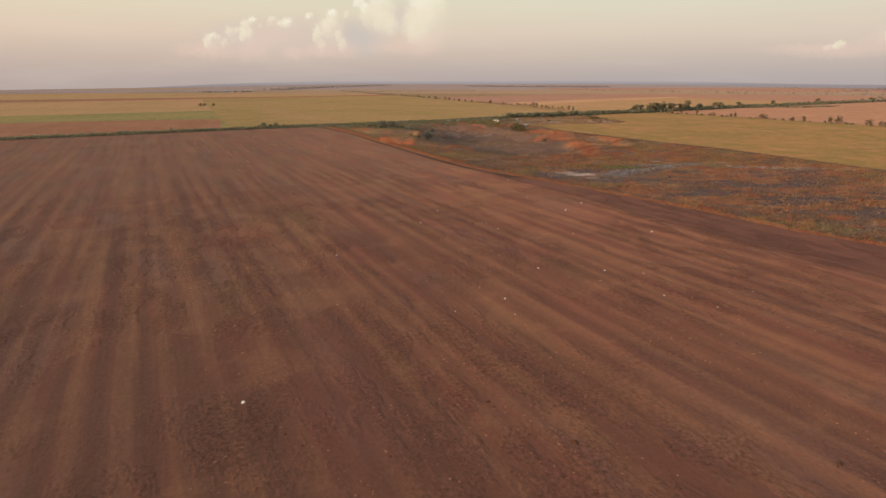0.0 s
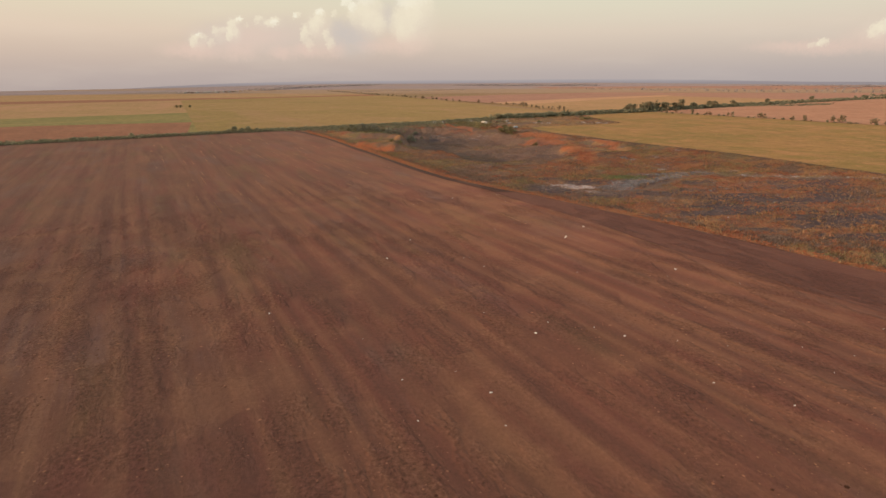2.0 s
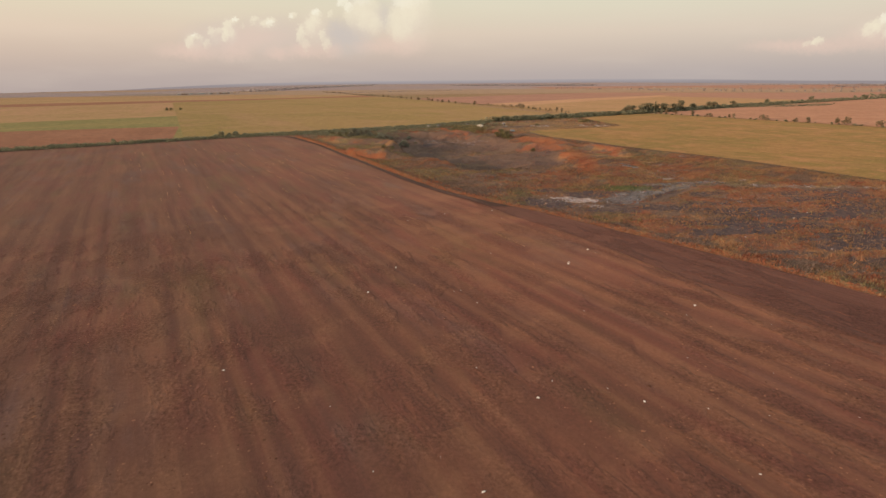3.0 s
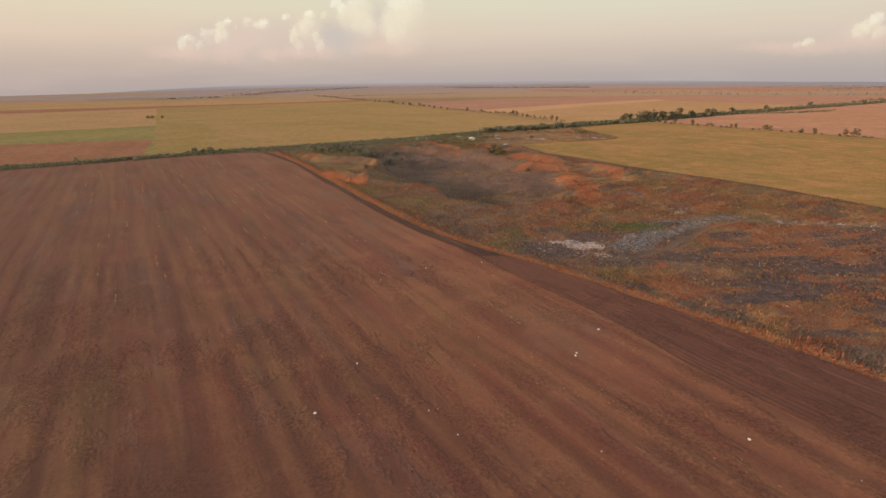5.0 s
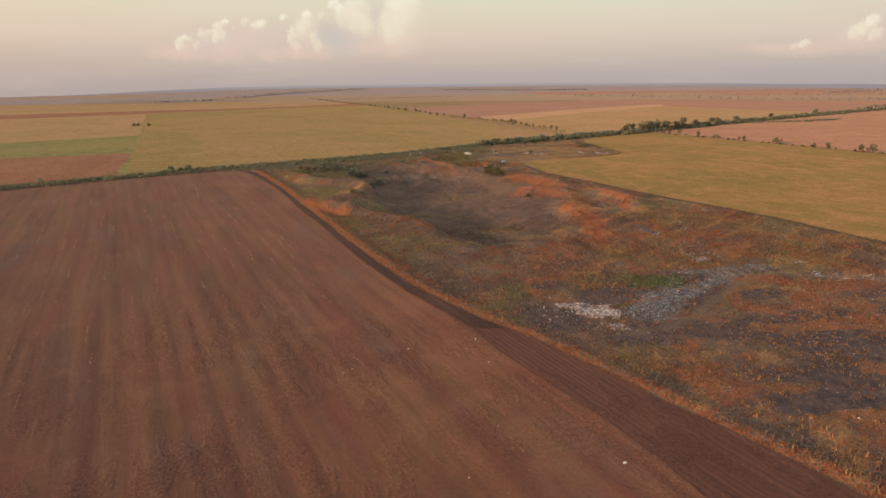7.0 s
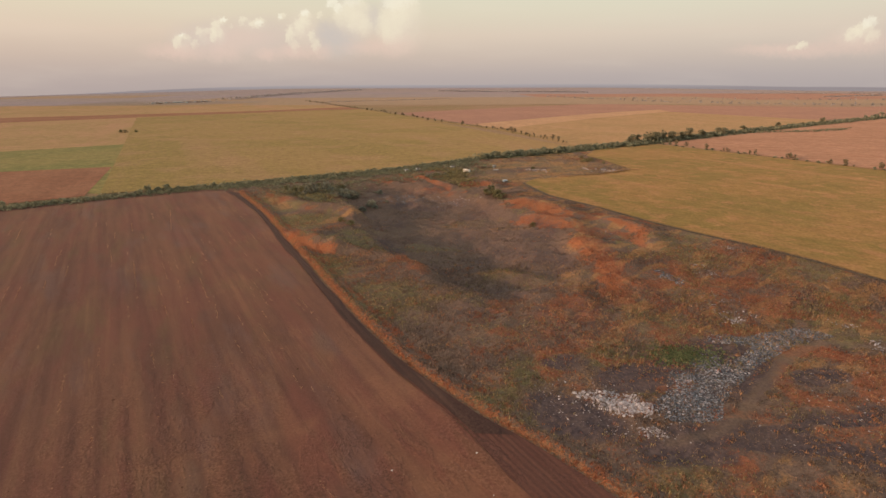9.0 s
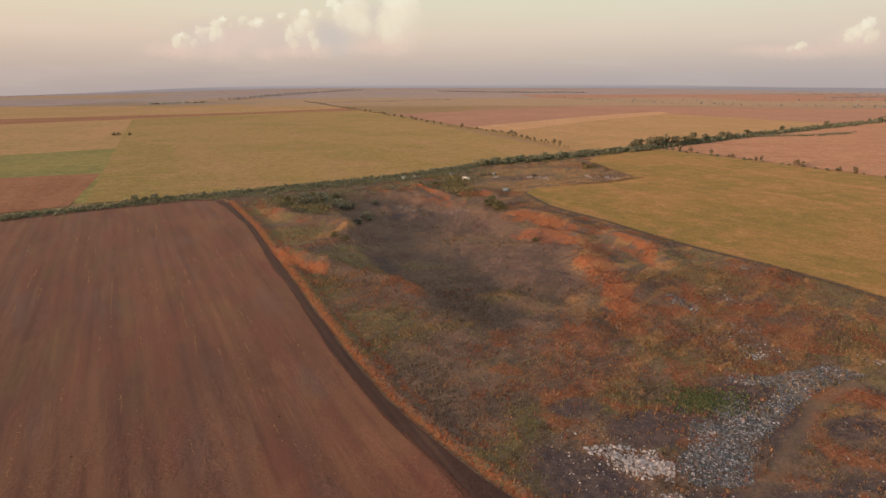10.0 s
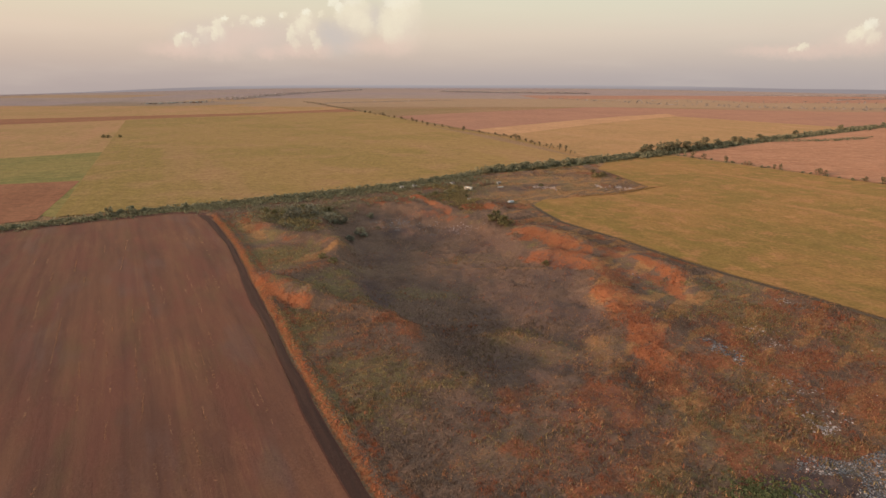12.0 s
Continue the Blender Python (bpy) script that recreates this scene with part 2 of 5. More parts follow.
PIT = [(-4, 263), (-12, 284), (-18, 303), (-20, 318), (-30, 342), (-40, 362), (-38, 376), (-10, 384), (6, 377), (15, 364), (33, 351), (46, 336), (51, 316), (58, 305), (68, 296), (64, 281), (62, 271), (64, 256), (62, 243), (56, 231), (47, 223), (33, 219), (23, 219), (17, 226), (12, 236), (9, 248), (3, 258)]
HOLLOW = [(72, 306), (67, 296), (67, 284), (70, 274), (80, 269), (86, 275), (88, 285), (84, 296)]
GROOVE = [(-34, 284), (-27, 281), (-20, 275), (-12, 268), (-4, 262), (5, 257), (14, 256)]


def pit_relief(x, y):
    wob = (fbm(x, y, 11, 3) - 0.5) * 5
    wx, wy = x + wob, y - wob * 0.7
    z = np.zeros_like(x)
    for poly, deep, wall in ((PIT, -5.8, 9.0), (HOLLOW, -2.0, 6.0)):
        gap = line_gap(wx, wy, poly + poly[:1])
        z = z + deep * (1 - 0.5 * step(y, 325, 365)) * (1 - 0.5 * step(x, 20, 55)) * np.where(inside(wx, wy, poly), step(gap, -1.5, wall - 1.0 * step(x, 40, 52) * (1 - step(y, 278, 288)) + 8.0 * step(x, 34, 52) * step(y, 280, 294) + 14.0 * step(-y, -250, -226)), 0.0)
    for pts, h, w in BANKS + MOUNDS:
        gap = line_gap(x + wob * 0.25, y + wob * 0.2, pts)
        z = z + h * (0.8 + 0.5 * (fbm(x, y, 7, 44) - 0.3)) * (1 - step(gap, 0.0, 1.5 * w))
    z = z - 0.7 * (1 - step(line_gap(x, y, GROOVE), 0.3, 2.4))
    rough = step(line_gap(x, y, [(10, 372), (10, 300), (44, 242)]), 62, 20)
    return z + rough * ((np.abs(fbm(x, y, 17, 71) - 0.5) * -4.0 + 0.5) + (fbm(x, y, 8, 72) - 0.5) * 1.1)


def height(x, y):
    x, y = np.asarray(x, float), np.asarray(y, float)
    out = np.clip(np.hypot(x, y - 60) / 4800, 0, 1.3) ** 2
    z = out * (14.0 - 56.0 * step(-x, 700, 3800) - 32.0 * step(x, 900, 3800))
    near = (np.abs(x - 30) < 130) & (np.abs(y - 290) < 150)
    if near.any():
        z = np.array(z, float)
        z[near] += pit_relief(x[near], y[near]) * waste_share(x[near], y[near], 5.0)
    return z


def ground_z(x, y):
    """Height with the hummocks of the waste land."""
    bumps = (fbm(x, y, 5.0, 8) - 0.5) * 0.65 + (fbm(x, y, 2.0, 9) - 0.5) * 0.45
    gap = line_gap(x, y, TRACK_FAR)
    bank = np.where(inside(x, y, WASTE), (0.75 + 0.5 * fbm(x, y, 9, 17)) * (1 - step(np.abs(gap - 2.6), 0.0, 2.3)), 0.0)
    return height(x, y) + waste_share(x, y) * bumps + (0.28 + 0.42 * step(y, 180, 235)) * bank


def waste_share(x, y, soft=3.0):
    """1 well inside the waste land, 0 outside, soft at the edge."""
    ins = inside(x, y, WASTE)
    gap = line_gap(x, y, WASTE + WASTE[:1])
    return np.where(ins, step(gap, 0.0, soft), 0.0)


# ---- materials ----
def finish(k, color, rough=0.9, bump=None, strength=0.3, dist=0.1, spec=0.2, metal=0.0, dusty=0.0, matt=0.1):
    ins = {"Sheen Weight": dusty, "Sheen Roughness": 0.5, "Sheen Tint": (1.0, 0.82, 0.72, 1.0), "Base Color": color, "Roughness": rough, "Diffuse Roughness": matt, "Specular IOR Level": spec, "Metallic": metal}
    if bump is not None:
        ins["Normal"] = k.n("ShaderNodeBump", {"Height": bump, "Strength": strength, "Distance": dist}).outputs[0]
    bs = k.n("ShaderNodeBsdfPrincipled", ins)
    k.n("ShaderNodeOutputMaterial", {0: bs.outputs[0]})


def material(name):
    mat = bpy.data.materials.new(name)
    mat.use_nodes = True
    return mat, Nodes(mat.node_tree)


def c4(c):
    return (*c, 1.0)


def crop_material(name, c1, c2, c3, across=(0.9, 0.43), stripe=0.35, grain=0.5, big=60.0):
    """A field seen from the air: broad patches, drill lines along its length, fine grain."""
    mat, k = material(name)
    p = k.n("ShaderNodeTexCoord").outputs["Object"]
    al = (-across[1], across[0])
    s = k.v("DOT_PRODUCT", p, (across[0], across[1], 0))
    r = k.v("DOT_PRODUCT", p, (al[0], al[1], 0))
    patch = k.noise(p, 1.0 / big, 4.0, 0.6)
    lines = k.noise(k.xyz(k.m("MULTIPLY", s, 0.16), k.m("MULTIPLY", r, 0.008), 0), 1.0, 4.0, 0.65)
    fine = k.noise(p, grain, 4.0, 0.7)
    blot = k.noise(p, 4.2 / big, 3.0, 0.6)
    bands = k.noise(k.xyz(k.m("MULTIPLY", s, 1.6 / big), k.m("MULTIPLY", r, 0.22 / big), 3.0), 1.0, 4.0, 0.6)
    col = k.mix(k.smooth(patch, 0.43, 0.57), c4(c1), c4(c2))
    col = k.mix(k.m("MULTIPLY", k.smooth(bands, 0.54, 0.68), 0.7), col, c4(c3))
    col = k.mix(k.m("MULTIPLY", k.smooth(lines, 0.38, 0.66), stripe), col, c4(c3))
    col = k.mix(k.m("MULTIPLY", k.smooth(blot, 0.50, 0.70), 0.65), col, c4(c3))
    mottle = k.noise(p, 0.14, 4.0, 0.65)
    g = k.m("MULTIPLY", k.m("MULTIPLY_ADD", fine, 1.3, 0.35), k.m("MULTIPLY_ADD", mottle, 0.7, 0.65))
    col = k.mix(1.0, col, k.n("ShaderNodeCombineColor", {0: g, 1: g, 2: g}).outputs[0], "MULTIPLY")
    finish(k, col, 0.95, fine, 0.6, 0.3, 0.05, dusty=0.035, matt=0.15)
    return mat


def plough_material(name, base, dark, pale, moss, grey, ruddy, across, period=1.5, drilled=False):
    """Worked soil: long streaks of several widths along the furrows, tints in drawn-out patches, crumbs."""
    mat, k = material(name)
    p = k.n("ShaderNodeTexCoord").outputs["Object"]
    wob = k.m("MULTIPLY", k.m("SUBTRACT", k.noise(p, 0.007, 1.0), 0.5), 3.2)
    s = k.m("ADD", k.v("DOT_PRODUCT", p, (across[0], across[1], 0)), wob)
    r = k.v("DOT_PRODUCT", p, (-across[1], across[0], 0))

    def drawn(fs, fr, seed, detail=4.0, rough=0.6):
        return k.noise(k.xyz(k.m("MULTIPLY", s, fs), k.m("MULTIPLY", r, fr), seed), 1.0, detail, rough)

    def tint(col, f, lo, hi, amount, to):
        return k.mix(k.m("MULTIPLY", k.smooth(f, lo, hi), amount), col, c4(to))
    wide, mid, thin, hair = drawn(0.13, 0.014, 0.0), drawn(0.42, 0.020, 4.0), drawn(1.3, 0.05, 9.0), drawn(3.0, 0.12, 13.0, 3.0, 0.7)
    # each pass of the plough has a tone of its own, and changes it where the driver stopped and began again
    uneven = k.noise(k.xyz(k.m("MULTIPLY", s, 0.08), k.m("MULTIPLY", r, 0.002), 51.0), 1.0, 2.0)
    lane = k.m("ADD", k.m("MULTIPLY_ADD", s, period / 6.2832, k.m("MULTIPLY", uneven, 2.2)), k.m("MULTIPLY", k.m("SUBTRACT", k.noise(p, 0.04, 2.0), 0.5), 0.35))
    index = k.m("FLOOR", lane)
    begun = k.n("ShaderNodeTexWhiteNoise", {"W": index}, noise_dimensions="1D").outputs[0]
    block = k.m("FLOOR", k.m("ADD", k.m("ADD", k.m("MULTIPLY", r, 0.017), k.m("MULTIPLY", begun, 0.35)), k.m("MULTIPLY", k.noise(k.xyz(k.m("MULTIPLY", s, 0.02), 0.0, 5.0), 1.0, 1.0), 1.6)))
    own = k.n("ShaderNodeTexWhiteNoise", {"Vector": k.xyz(index, block, 0.0)}, noise_dimensions="3D").outputs[0]
    across_lane = k.m("FRACT", lane)
    ridge = k.m("SINE", k.m("MULTIPLY", lane, 6.2832))
    patch = k.noise(p, 0.013, 4.0, 0.6)
    tones = k.noise(p, 0.035, 4.0, 0.6)
    clods = k.noise(p, 2.4, 6.0, 0.75)
    crumb = k.noise(p, 4.5, 4.0, 0.75)
    # worked twice towards the camera's start: more marked there, and darker
    early = k.m("SUBTRACT", 1.0, k.smooth(r, 150.0, 205.0))
    rough = k.m("MULTIPLY", k.m("MULTIPLY_ADD", early, 0.85, 0.15), k.m("MULTIPLY", k.smooth(drawn(0.22, 0.10, 2.0), 0.44, 0.56), k.smooth(k.noise(p, 0.03, 3.0, 0.6), 0.38, 0.54)))
    col = k.mix(k.smooth(wide, 0.34, 0.66), c4(dark), c4(base))
    col = tint(col, tones, 0.42, 0.66, 0.35, base)
    col = tint(col, drawn(0.14, 0.03, 21.0), 0.50, 0.68, 0.38, moss)
    col = tint(col, drawn(0.10, 0.026, 25.0), 0.50, 0.66, 0.45, grey)
    col = tint(col, drawn(0.14, 0.03, 29.0), 0.46, 0.62, 0.60, ruddy)
    # darker towards the start of the furrows
    near_dark = k.m("SUBTRACT", 1.0, k.smooth(k.m("ADD", r, k.m("MULTIPLY", tones, 90.0)), 70.0, 175.0))
    col = k.mix(k.m("MULTIPLY", near_dark, 0.45), col, c4(dark))
    # paler and greyer further along the furrows
    far_tone = tuple(0.45 * a + 0.55 * b for a, b in zip(pale, grey))
    col = k.mix(k.m("MULTIPLY", k.smooth(r, 110.0, 180.0), 0.20), col, c4(far_tone))
    cross = k.noise(k.xyz(k.m("MULTIPLY", s, 0.09), k.m("MULTIPLY", r, 0.12), 31.0), 1.0, 4.0, 0.6)
    col = tint(col, k.m("MULTIPLY", cross, k.m("MULTIPLY_ADD", early, 0.35, 0.65)), 0.50, 0.66, 0.36, dark)
    col = tint(col, k.m("MULTIPLY", k.m("SUBTRACT", 1.0, cross), k.m("MULTIPLY_ADD", early, 0.35, 0.65)), 0.52, 0.68, 0.35, pale)
    marked = k.m("MAXIMUM", k.m("SUBTRACT", 1.0, k.smooth(s, 58.0, 80.0)), k.m("SUBTRACT", 1.0, k.smooth(r, 80.0, 125.0)))
    if drilled:
        marked = k.m("MULTIPLY_ADD", marked, 0.0, 0.4)
    stripy = k.m("MULTIPLY", k.m("MULTIPLY", marked, k.m("MULTIPLY_ADD", k.smooth(drawn(0.05, 0.02, 41.0), 0.35, 0.60), 0.75, 0.25)), k.m("MULTIPLY_ADD", own, 0.7, 0.4))
    lanes = k.m("MULTIPLY", k.m("MULTIPLY", k.smooth(patch, 0.34, 0.52), k.m("MULTIPLY_ADD", early, 0.7, 0.3)), k.m("MULTIPLY", k.smooth(across_lane, 0.0, 0.30), k.m("SUBTRACT", 1.0, k.smooth(across_lane, 0.70, 1.0))))
    col = k.mix(k.m("MULTIPLY", lanes, k.m("MULTIPLY", k.smooth(own, 0.55, 1.0), 0.55)), col, c4(dark))
    col = k.mix(k.m("MULTIPLY", lanes, k.m("MULTIPLY", k.m("SUBTRACT", 1.0, k.smooth(own, 0.0, 0.45)), 0.42)), col, c4(pale))
    col = tint(col, k.m("MULTIPLY", mid, k.m("MULTIPLY_ADD", tones, 0.5, 0.75)), 0.54, 0.74, 0.34, pale)
    col = tint(col, k.m("SUBTRACT", 1.0, mid), 0.57, 0.75, 0.28, dark)
    col = tint(col, k.m("MULTIPLY", k.m("MULTIPLY", ridge, k.m("MULTIPLY_ADD", early, 0.5, 0.5)), stripy), 0.10, 0.70, 0.58, dark)
    col = tint(col, k.m("MULTIPLY", k.m("MULTIPLY", ridge, k.m("MULTIPLY_ADD", early, -0.6, -0.4)), stripy), 0.08, 0.70, 0.28, pale)
    col = tint(col, thin, 0.57, 0.74, 0.20, pale)
    col = tint(col, k.m("SUBTRACT", 1.0, thin), 0.59, 0.75, 0.14, dark)
    col = tint(col, k.m("MULTIPLY", hair, k.m("MULTIPLY_ADD", k.smooth(tones, 0.45, 0.65), 0.4, 0.7)), 0.54, 0.70, k.m("MULTIPLY_ADD", early, -0.25, 0.50), pale)
    col = tint(col, k.m("SUBTRACT", 1.0, hair), 0.56, 0.72, 0.25, dark)
    g = k.m("MULTIPLY_ADD", k.m("MULTIPLY", k.m("SUBTRACT", clods, 0.5), k.m("MULTIPLY_ADD", rough, 1.6, k.m("MULTIPLY_ADD", early, 0.4, 0.4))), 1.0, k.m("MULTIPLY_ADD", k.m("MULTIPLY", k.m("SUBTRACT", crumb, 0.5), rough), 1.3, 1.0))
    col = k.mix(1.0, col, k.n("ShaderNodeCombineColor", {0: g, 1: g, 2: g}).outputs[0], "MULTIPLY")
    relief = k.m("ADD", k.m("MULTIPLY", k.m("ADD", clods, k.m("MULTIPLY", crumb, 0.6)), k.m("MULTIPLY_ADD", rough, 0.9, 0.30)), k.m("ADD", k.m("MULTIPLY", thin, 0.25), k.m("MULTIPLY", ridge, -0.10)))
    finish(k, col, 0.95, relief, 0.75, 0.35, 0.08, dusty=0.03, matt=0.9)
    return mat


def leaf_material(name, c1, c2, c3, size=0.6):
    mat, k = material(name)
    isl = k.n("ShaderNodeNewGeometry").outputs["Random Per Island"]
    obr = k.n("ShaderNodeObjectInfo").outputs["Random"]
    p = k.n("ShaderNodeTexCoord").outputs["Object"]
    col = k.mix(isl, c4(c1), c4(c2))
    col = k.mix(k.m("MULTIPLY", k.smooth(k.noise(p, size, 3.0), 0.45, 0.7), 0.6), col, c4(c3))
    g = k.m("MULTIPLY", k.m("MULTIPLY_ADD", obr, 0.3, 0.85), k.m("MULTIPLY_ADD", isl, 1.1, 0.52))
    col = k.mix(1.0, col, k.n("ShaderNodeCombineColor", {0: g, 1: g, 2: g}).outputs[0], "MULTIPLY")
    thin = k.n("ShaderNodeMixShader", {0: 0.5, 1: k.n("ShaderNodeBsdfDiffuse", {0: col}).outputs[0], 2: k.n("ShaderNodeBsdfTranslucent", {0: col}).outputs[0]})
    k.n("ShaderNodeOutputMaterial", {0: thin.outputs[0]})
    return mat


def plain_material(name, c1, c2, scale, rough=0.8, bump=0.2, metal=0.0, isl=0.0, skew=1.0):
    mat, k = material(name)
    p = k.n("ShaderNodeTexCoord").outputs["Object"]
    n1 = k.noise(p, scale, 4.0, 0.65)
    n2 = k.noise(p, scale * 7.0, 3.0, 0.6)
    f = k.m("ADD", k.m("MULTIPLY", k.smooth(n1, 0.35, 0.65), 0.7), k.m("MULTIPLY", n2, 0.3), clamp=True)
    if isl:
        f = k.m("ADD", k.m("MULTIPLY", f, 1 - isl), k.m("MULTIPLY", k.m("POWER", k.n("ShaderNodeNewGeometry").outputs["Random Per Island"], skew), isl))
    finish(k, k.mix(f, c4(c1), c4(c2)), rough, n2, bump, 0.02, 0.3, metal)
    return mat


def waste_material():
    """Bare and weedy ground: the shares of each cover come from the sheet's own layers."""
    mat, k = material("waste_ground")
    p = k.n("ShaderNodeTexCoord").outputs["Object"]
    fine = k.noise(p, 2.0, 5.0, 0.78)
    mid = k.noise(p, 0.25, 4.0, 0.65)

    speck = k.noise(p, 0.55, 4.0, 0.7)

    def layer(name):
        raw = k.n("ShaderNodeAttribute", attribute_name=name).outputs["Fac"]
        return k.smooth(k.m("ADD", raw, k.m("ADD", k.m("MULTIPLY", k.m("SUBTRACT", fine, 0.5), 1.1), k.m("MULTIPLY", k.m("SUBTRACT", speck, 0.5), 1.3))), 0.26, 0.78)
    col = k.mix(k.smooth(mid, 0.35, 0.65), (0.182, 0.122, 0.096, 1), (0.218, 0.142, 0.108, 1))
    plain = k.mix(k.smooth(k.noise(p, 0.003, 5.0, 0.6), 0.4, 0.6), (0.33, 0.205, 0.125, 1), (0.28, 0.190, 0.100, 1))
    # distance haze painted into the plain: mauve-grey from 1300 m outwards
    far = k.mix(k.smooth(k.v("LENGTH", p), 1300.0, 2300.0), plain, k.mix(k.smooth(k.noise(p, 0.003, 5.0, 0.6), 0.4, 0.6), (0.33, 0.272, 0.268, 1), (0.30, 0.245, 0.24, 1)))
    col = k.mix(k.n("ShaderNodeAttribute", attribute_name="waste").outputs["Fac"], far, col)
    col = k.mix(layer("green"), col, (0.215, 0.168, 0.084, 1))
    col = k.mix(layer("straw"), col, (0.355, 0.200, 0.100, 1))
    col = k.mix(layer("russet"), col, (0.300, 0.122, 0.070, 1))
    col = k.mix(layer("clay"), col, (0.355, 0.135, 0.066, 1))
    col = k.mix(layer("ash_and_shade"), col, k.mix(k.smooth(speck, 0.35, 0.65), (0.082, 0.061, 0.068, 1), (0.152, 0.105, 0.097, 1)))
    col = k.mix(k.m("MULTIPLY", k.n("ShaderNodeAttribute", attribute_name="trail").outputs["Fac"], 0.5), col, (0.20, 0.135, 0.095, 1))
    g = k.m("MULTIPLY_ADD", fine, 2.0, 0.0)
    col = k.mix(1.0, col, k.n("ShaderNodeCombineColor", {0: g, 1: g, 2: g}).outputs[0], "MULTIPLY")
    finish(k, col, 0.95, k.m("ADD", fine, k.m("MULTIPLY", mid, 0.6)), 0.8, 0.5, 0.05, dusty=0.02, matt=0.4)
    return mat


ROWS_ACROSS = (0.866, 0.50)
M_WASTE = waste_material()
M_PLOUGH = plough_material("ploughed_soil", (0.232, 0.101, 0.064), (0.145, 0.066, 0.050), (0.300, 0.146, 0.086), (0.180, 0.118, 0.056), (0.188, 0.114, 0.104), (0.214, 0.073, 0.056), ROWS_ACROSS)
M_TILLED = plough_material("fresh_tilled_soil", (0.148, 0.067, 0.052), (0.112, 0.051, 0.042), (0.182, 0.086, 0.063), (0.130, 0.064, 0.049), (0.132, 0.066, 0.055), (0.145, 0.060, 0.046), (0.87, 0.49), 6.0, True)
M_OCHRE = crop_material("ripe_crop", (0.305, 0.174, 0.058), (0.235, 0.157, 0.046), (0.43, 0.205, 0.092), (0.87, 0.5), 0.22, 0.8, 42.0)
M_YELLOW = crop_material("yellow_green_crop", (0.325, 0.205, 0.076), (0.278, 0.190, 0.062), (0.375, 0.214, 0.105), (0.9, 0.43), 0.2, 0.5, 150.0)
M_GREEN = crop_material("green_crop", (0.190, 0.178, 0.060), (0.235, 0.196, 0.066), (0.30, 0.218, 0.085), (0.5, -0.86), 0.6)
M_RED = crop_material("red_soil_field", (0.285, 0.120, 0.068), (0.315, 0.138, 0.080), (0.25, 0.108, 0.064))
# the red soil again, lightened in colour for the haze in front of it
M_RED_FAR = crop_material("hazed_red_fallow", (0.365, 0.180, 0.128), (0.40, 0.198, 0.136), (0.315, 0.160, 0.118), big=120.0)
M_PINK = crop_material("pink_stubble", (0.405, 0.192, 0.116), (0.355, 0.166, 0.100), (0.445, 0.225, 0.14), (0.35, 0.94), 0.8)
M_PALE = crop_material("pale_stubble", (0.50, 0.275, 0.150), (0.46, 0.25, 0.135), (0.52, 0.30, 0.17))
M_TAN = crop_material("tan_stubble", (0.385, 0.228, 0.105), (0.34, 0.215, 0.09), (0.44, 0.235, 0.13), big=120.0)
M_STUB = crop_material("straw_stubble", (0.40, 0.228, 0.105), (0.355, 0.212, 0.092), (0.455, 0.255, 0.135), big=70.0)
# fallow colours with the mauve-grey of distance haze painted in
M_HAZE_GREY = crop_material("haze_grey_fallow", (0.31, 0.238, 0.225), (0.345, 0.258, 0.24), (0.275, 0.215, 0.205))
M_HAZE_MAUVE = crop_material("haze_mauve_fallow", (0.300, 0.232, 0.240), (0.34, 0.255, 0.255), (0.26, 0.205, 0.215), big=160.0)
# red fallow greyed further, haze mixed into the base colour
M_RED_HAZED = crop_material("haze_greyed_red_fallow", (0.345, 0.205, 0.165), (0.375, 0.222, 0.175), (0.31, 0.19, 0.155), big=140.0)
M_OLIVE = crop_material("olive_pasture", (0.33, 0.222, 0.145), (0.36, 0.24, 0.155), (0.37, 0.235, 0.16))
M_GRASS = crop_material("rough_grass", (0.205, 0.175, 0.075), (0.245, 0.190, 0.085), (0.27, 0.185, 0.10), (0.53, -0.85), 0.4, 0.8, 12.0)
M_DIRT = plain_material("dirt_track", (0.085, 0.056, 0.036), (0.13, 0.084, 0.05), 0.5)
M_STRAW = leaf_material("dry_straw_weeds", (0.45, 0.268, 0.148), (0.36, 0.205, 0.112), (0.42, 0.215, 0.118), 0.08)
M_STALK = leaf_material("dry_stalks", (0.46, 0.275, 0.170), (0.36, 0.205, 0.128), (0.40, 0.220, 0.135), 0.08)
M_VERGE = leaf_material("pale_orange_weeds", (0.56, 0.245, 0.128), (0.46, 0.185, 0.098), (0.50, 0.185, 0.098), 0.08)
M_RUT = plough_material("packed_track_soil", (0.090, 0.050, 0.042), (0.066, 0.038, 0.034), (0.125, 0.072, 0.056), (0.085, 0.050, 0.042), (0.085, 0.050, 0.044), (0.09, 0.046, 0.038), (0.88, 0.47), 4.2)
M_TUSSOCK = leaf_material("pale_straw_tussocks", (0.40, 0.225, 0.125), (0.28, 0.150, 0.09), (0.34, 0.15, 0.085), 0.08)
M_RUSSET = leaf_material("russet_weeds", (0.43, 0.160, 0.094), (0.35, 0.140, 0.090), (0.45, 0.186, 0.104), 0.08)
M_CLOD = leaf_material("clods", (0.24, 0.108, 0.072), (0.33, 0.160, 0.102), (0.26, 0.150, 0.084), 0.05)
M_DULL = leaf_material("dull_brown_weeds", (0.230, 0.160, 0.130), (0.290, 0.193, 0.150), (0.222, 0.166, 0.118), 0.08)
M_WEED = leaf_material("green_weeds", (0.265, 0.208, 0.108), (0.330, 0.240, 0.128), (0.240, 0.198, 0.100), 0.08)
M_NETTLE = leaf_material("fresh_weeds", (0.165, 0.198, 0.092), (0.220, 0.232, 0.120), (0.180, 0.196, 0.098), 0.3)
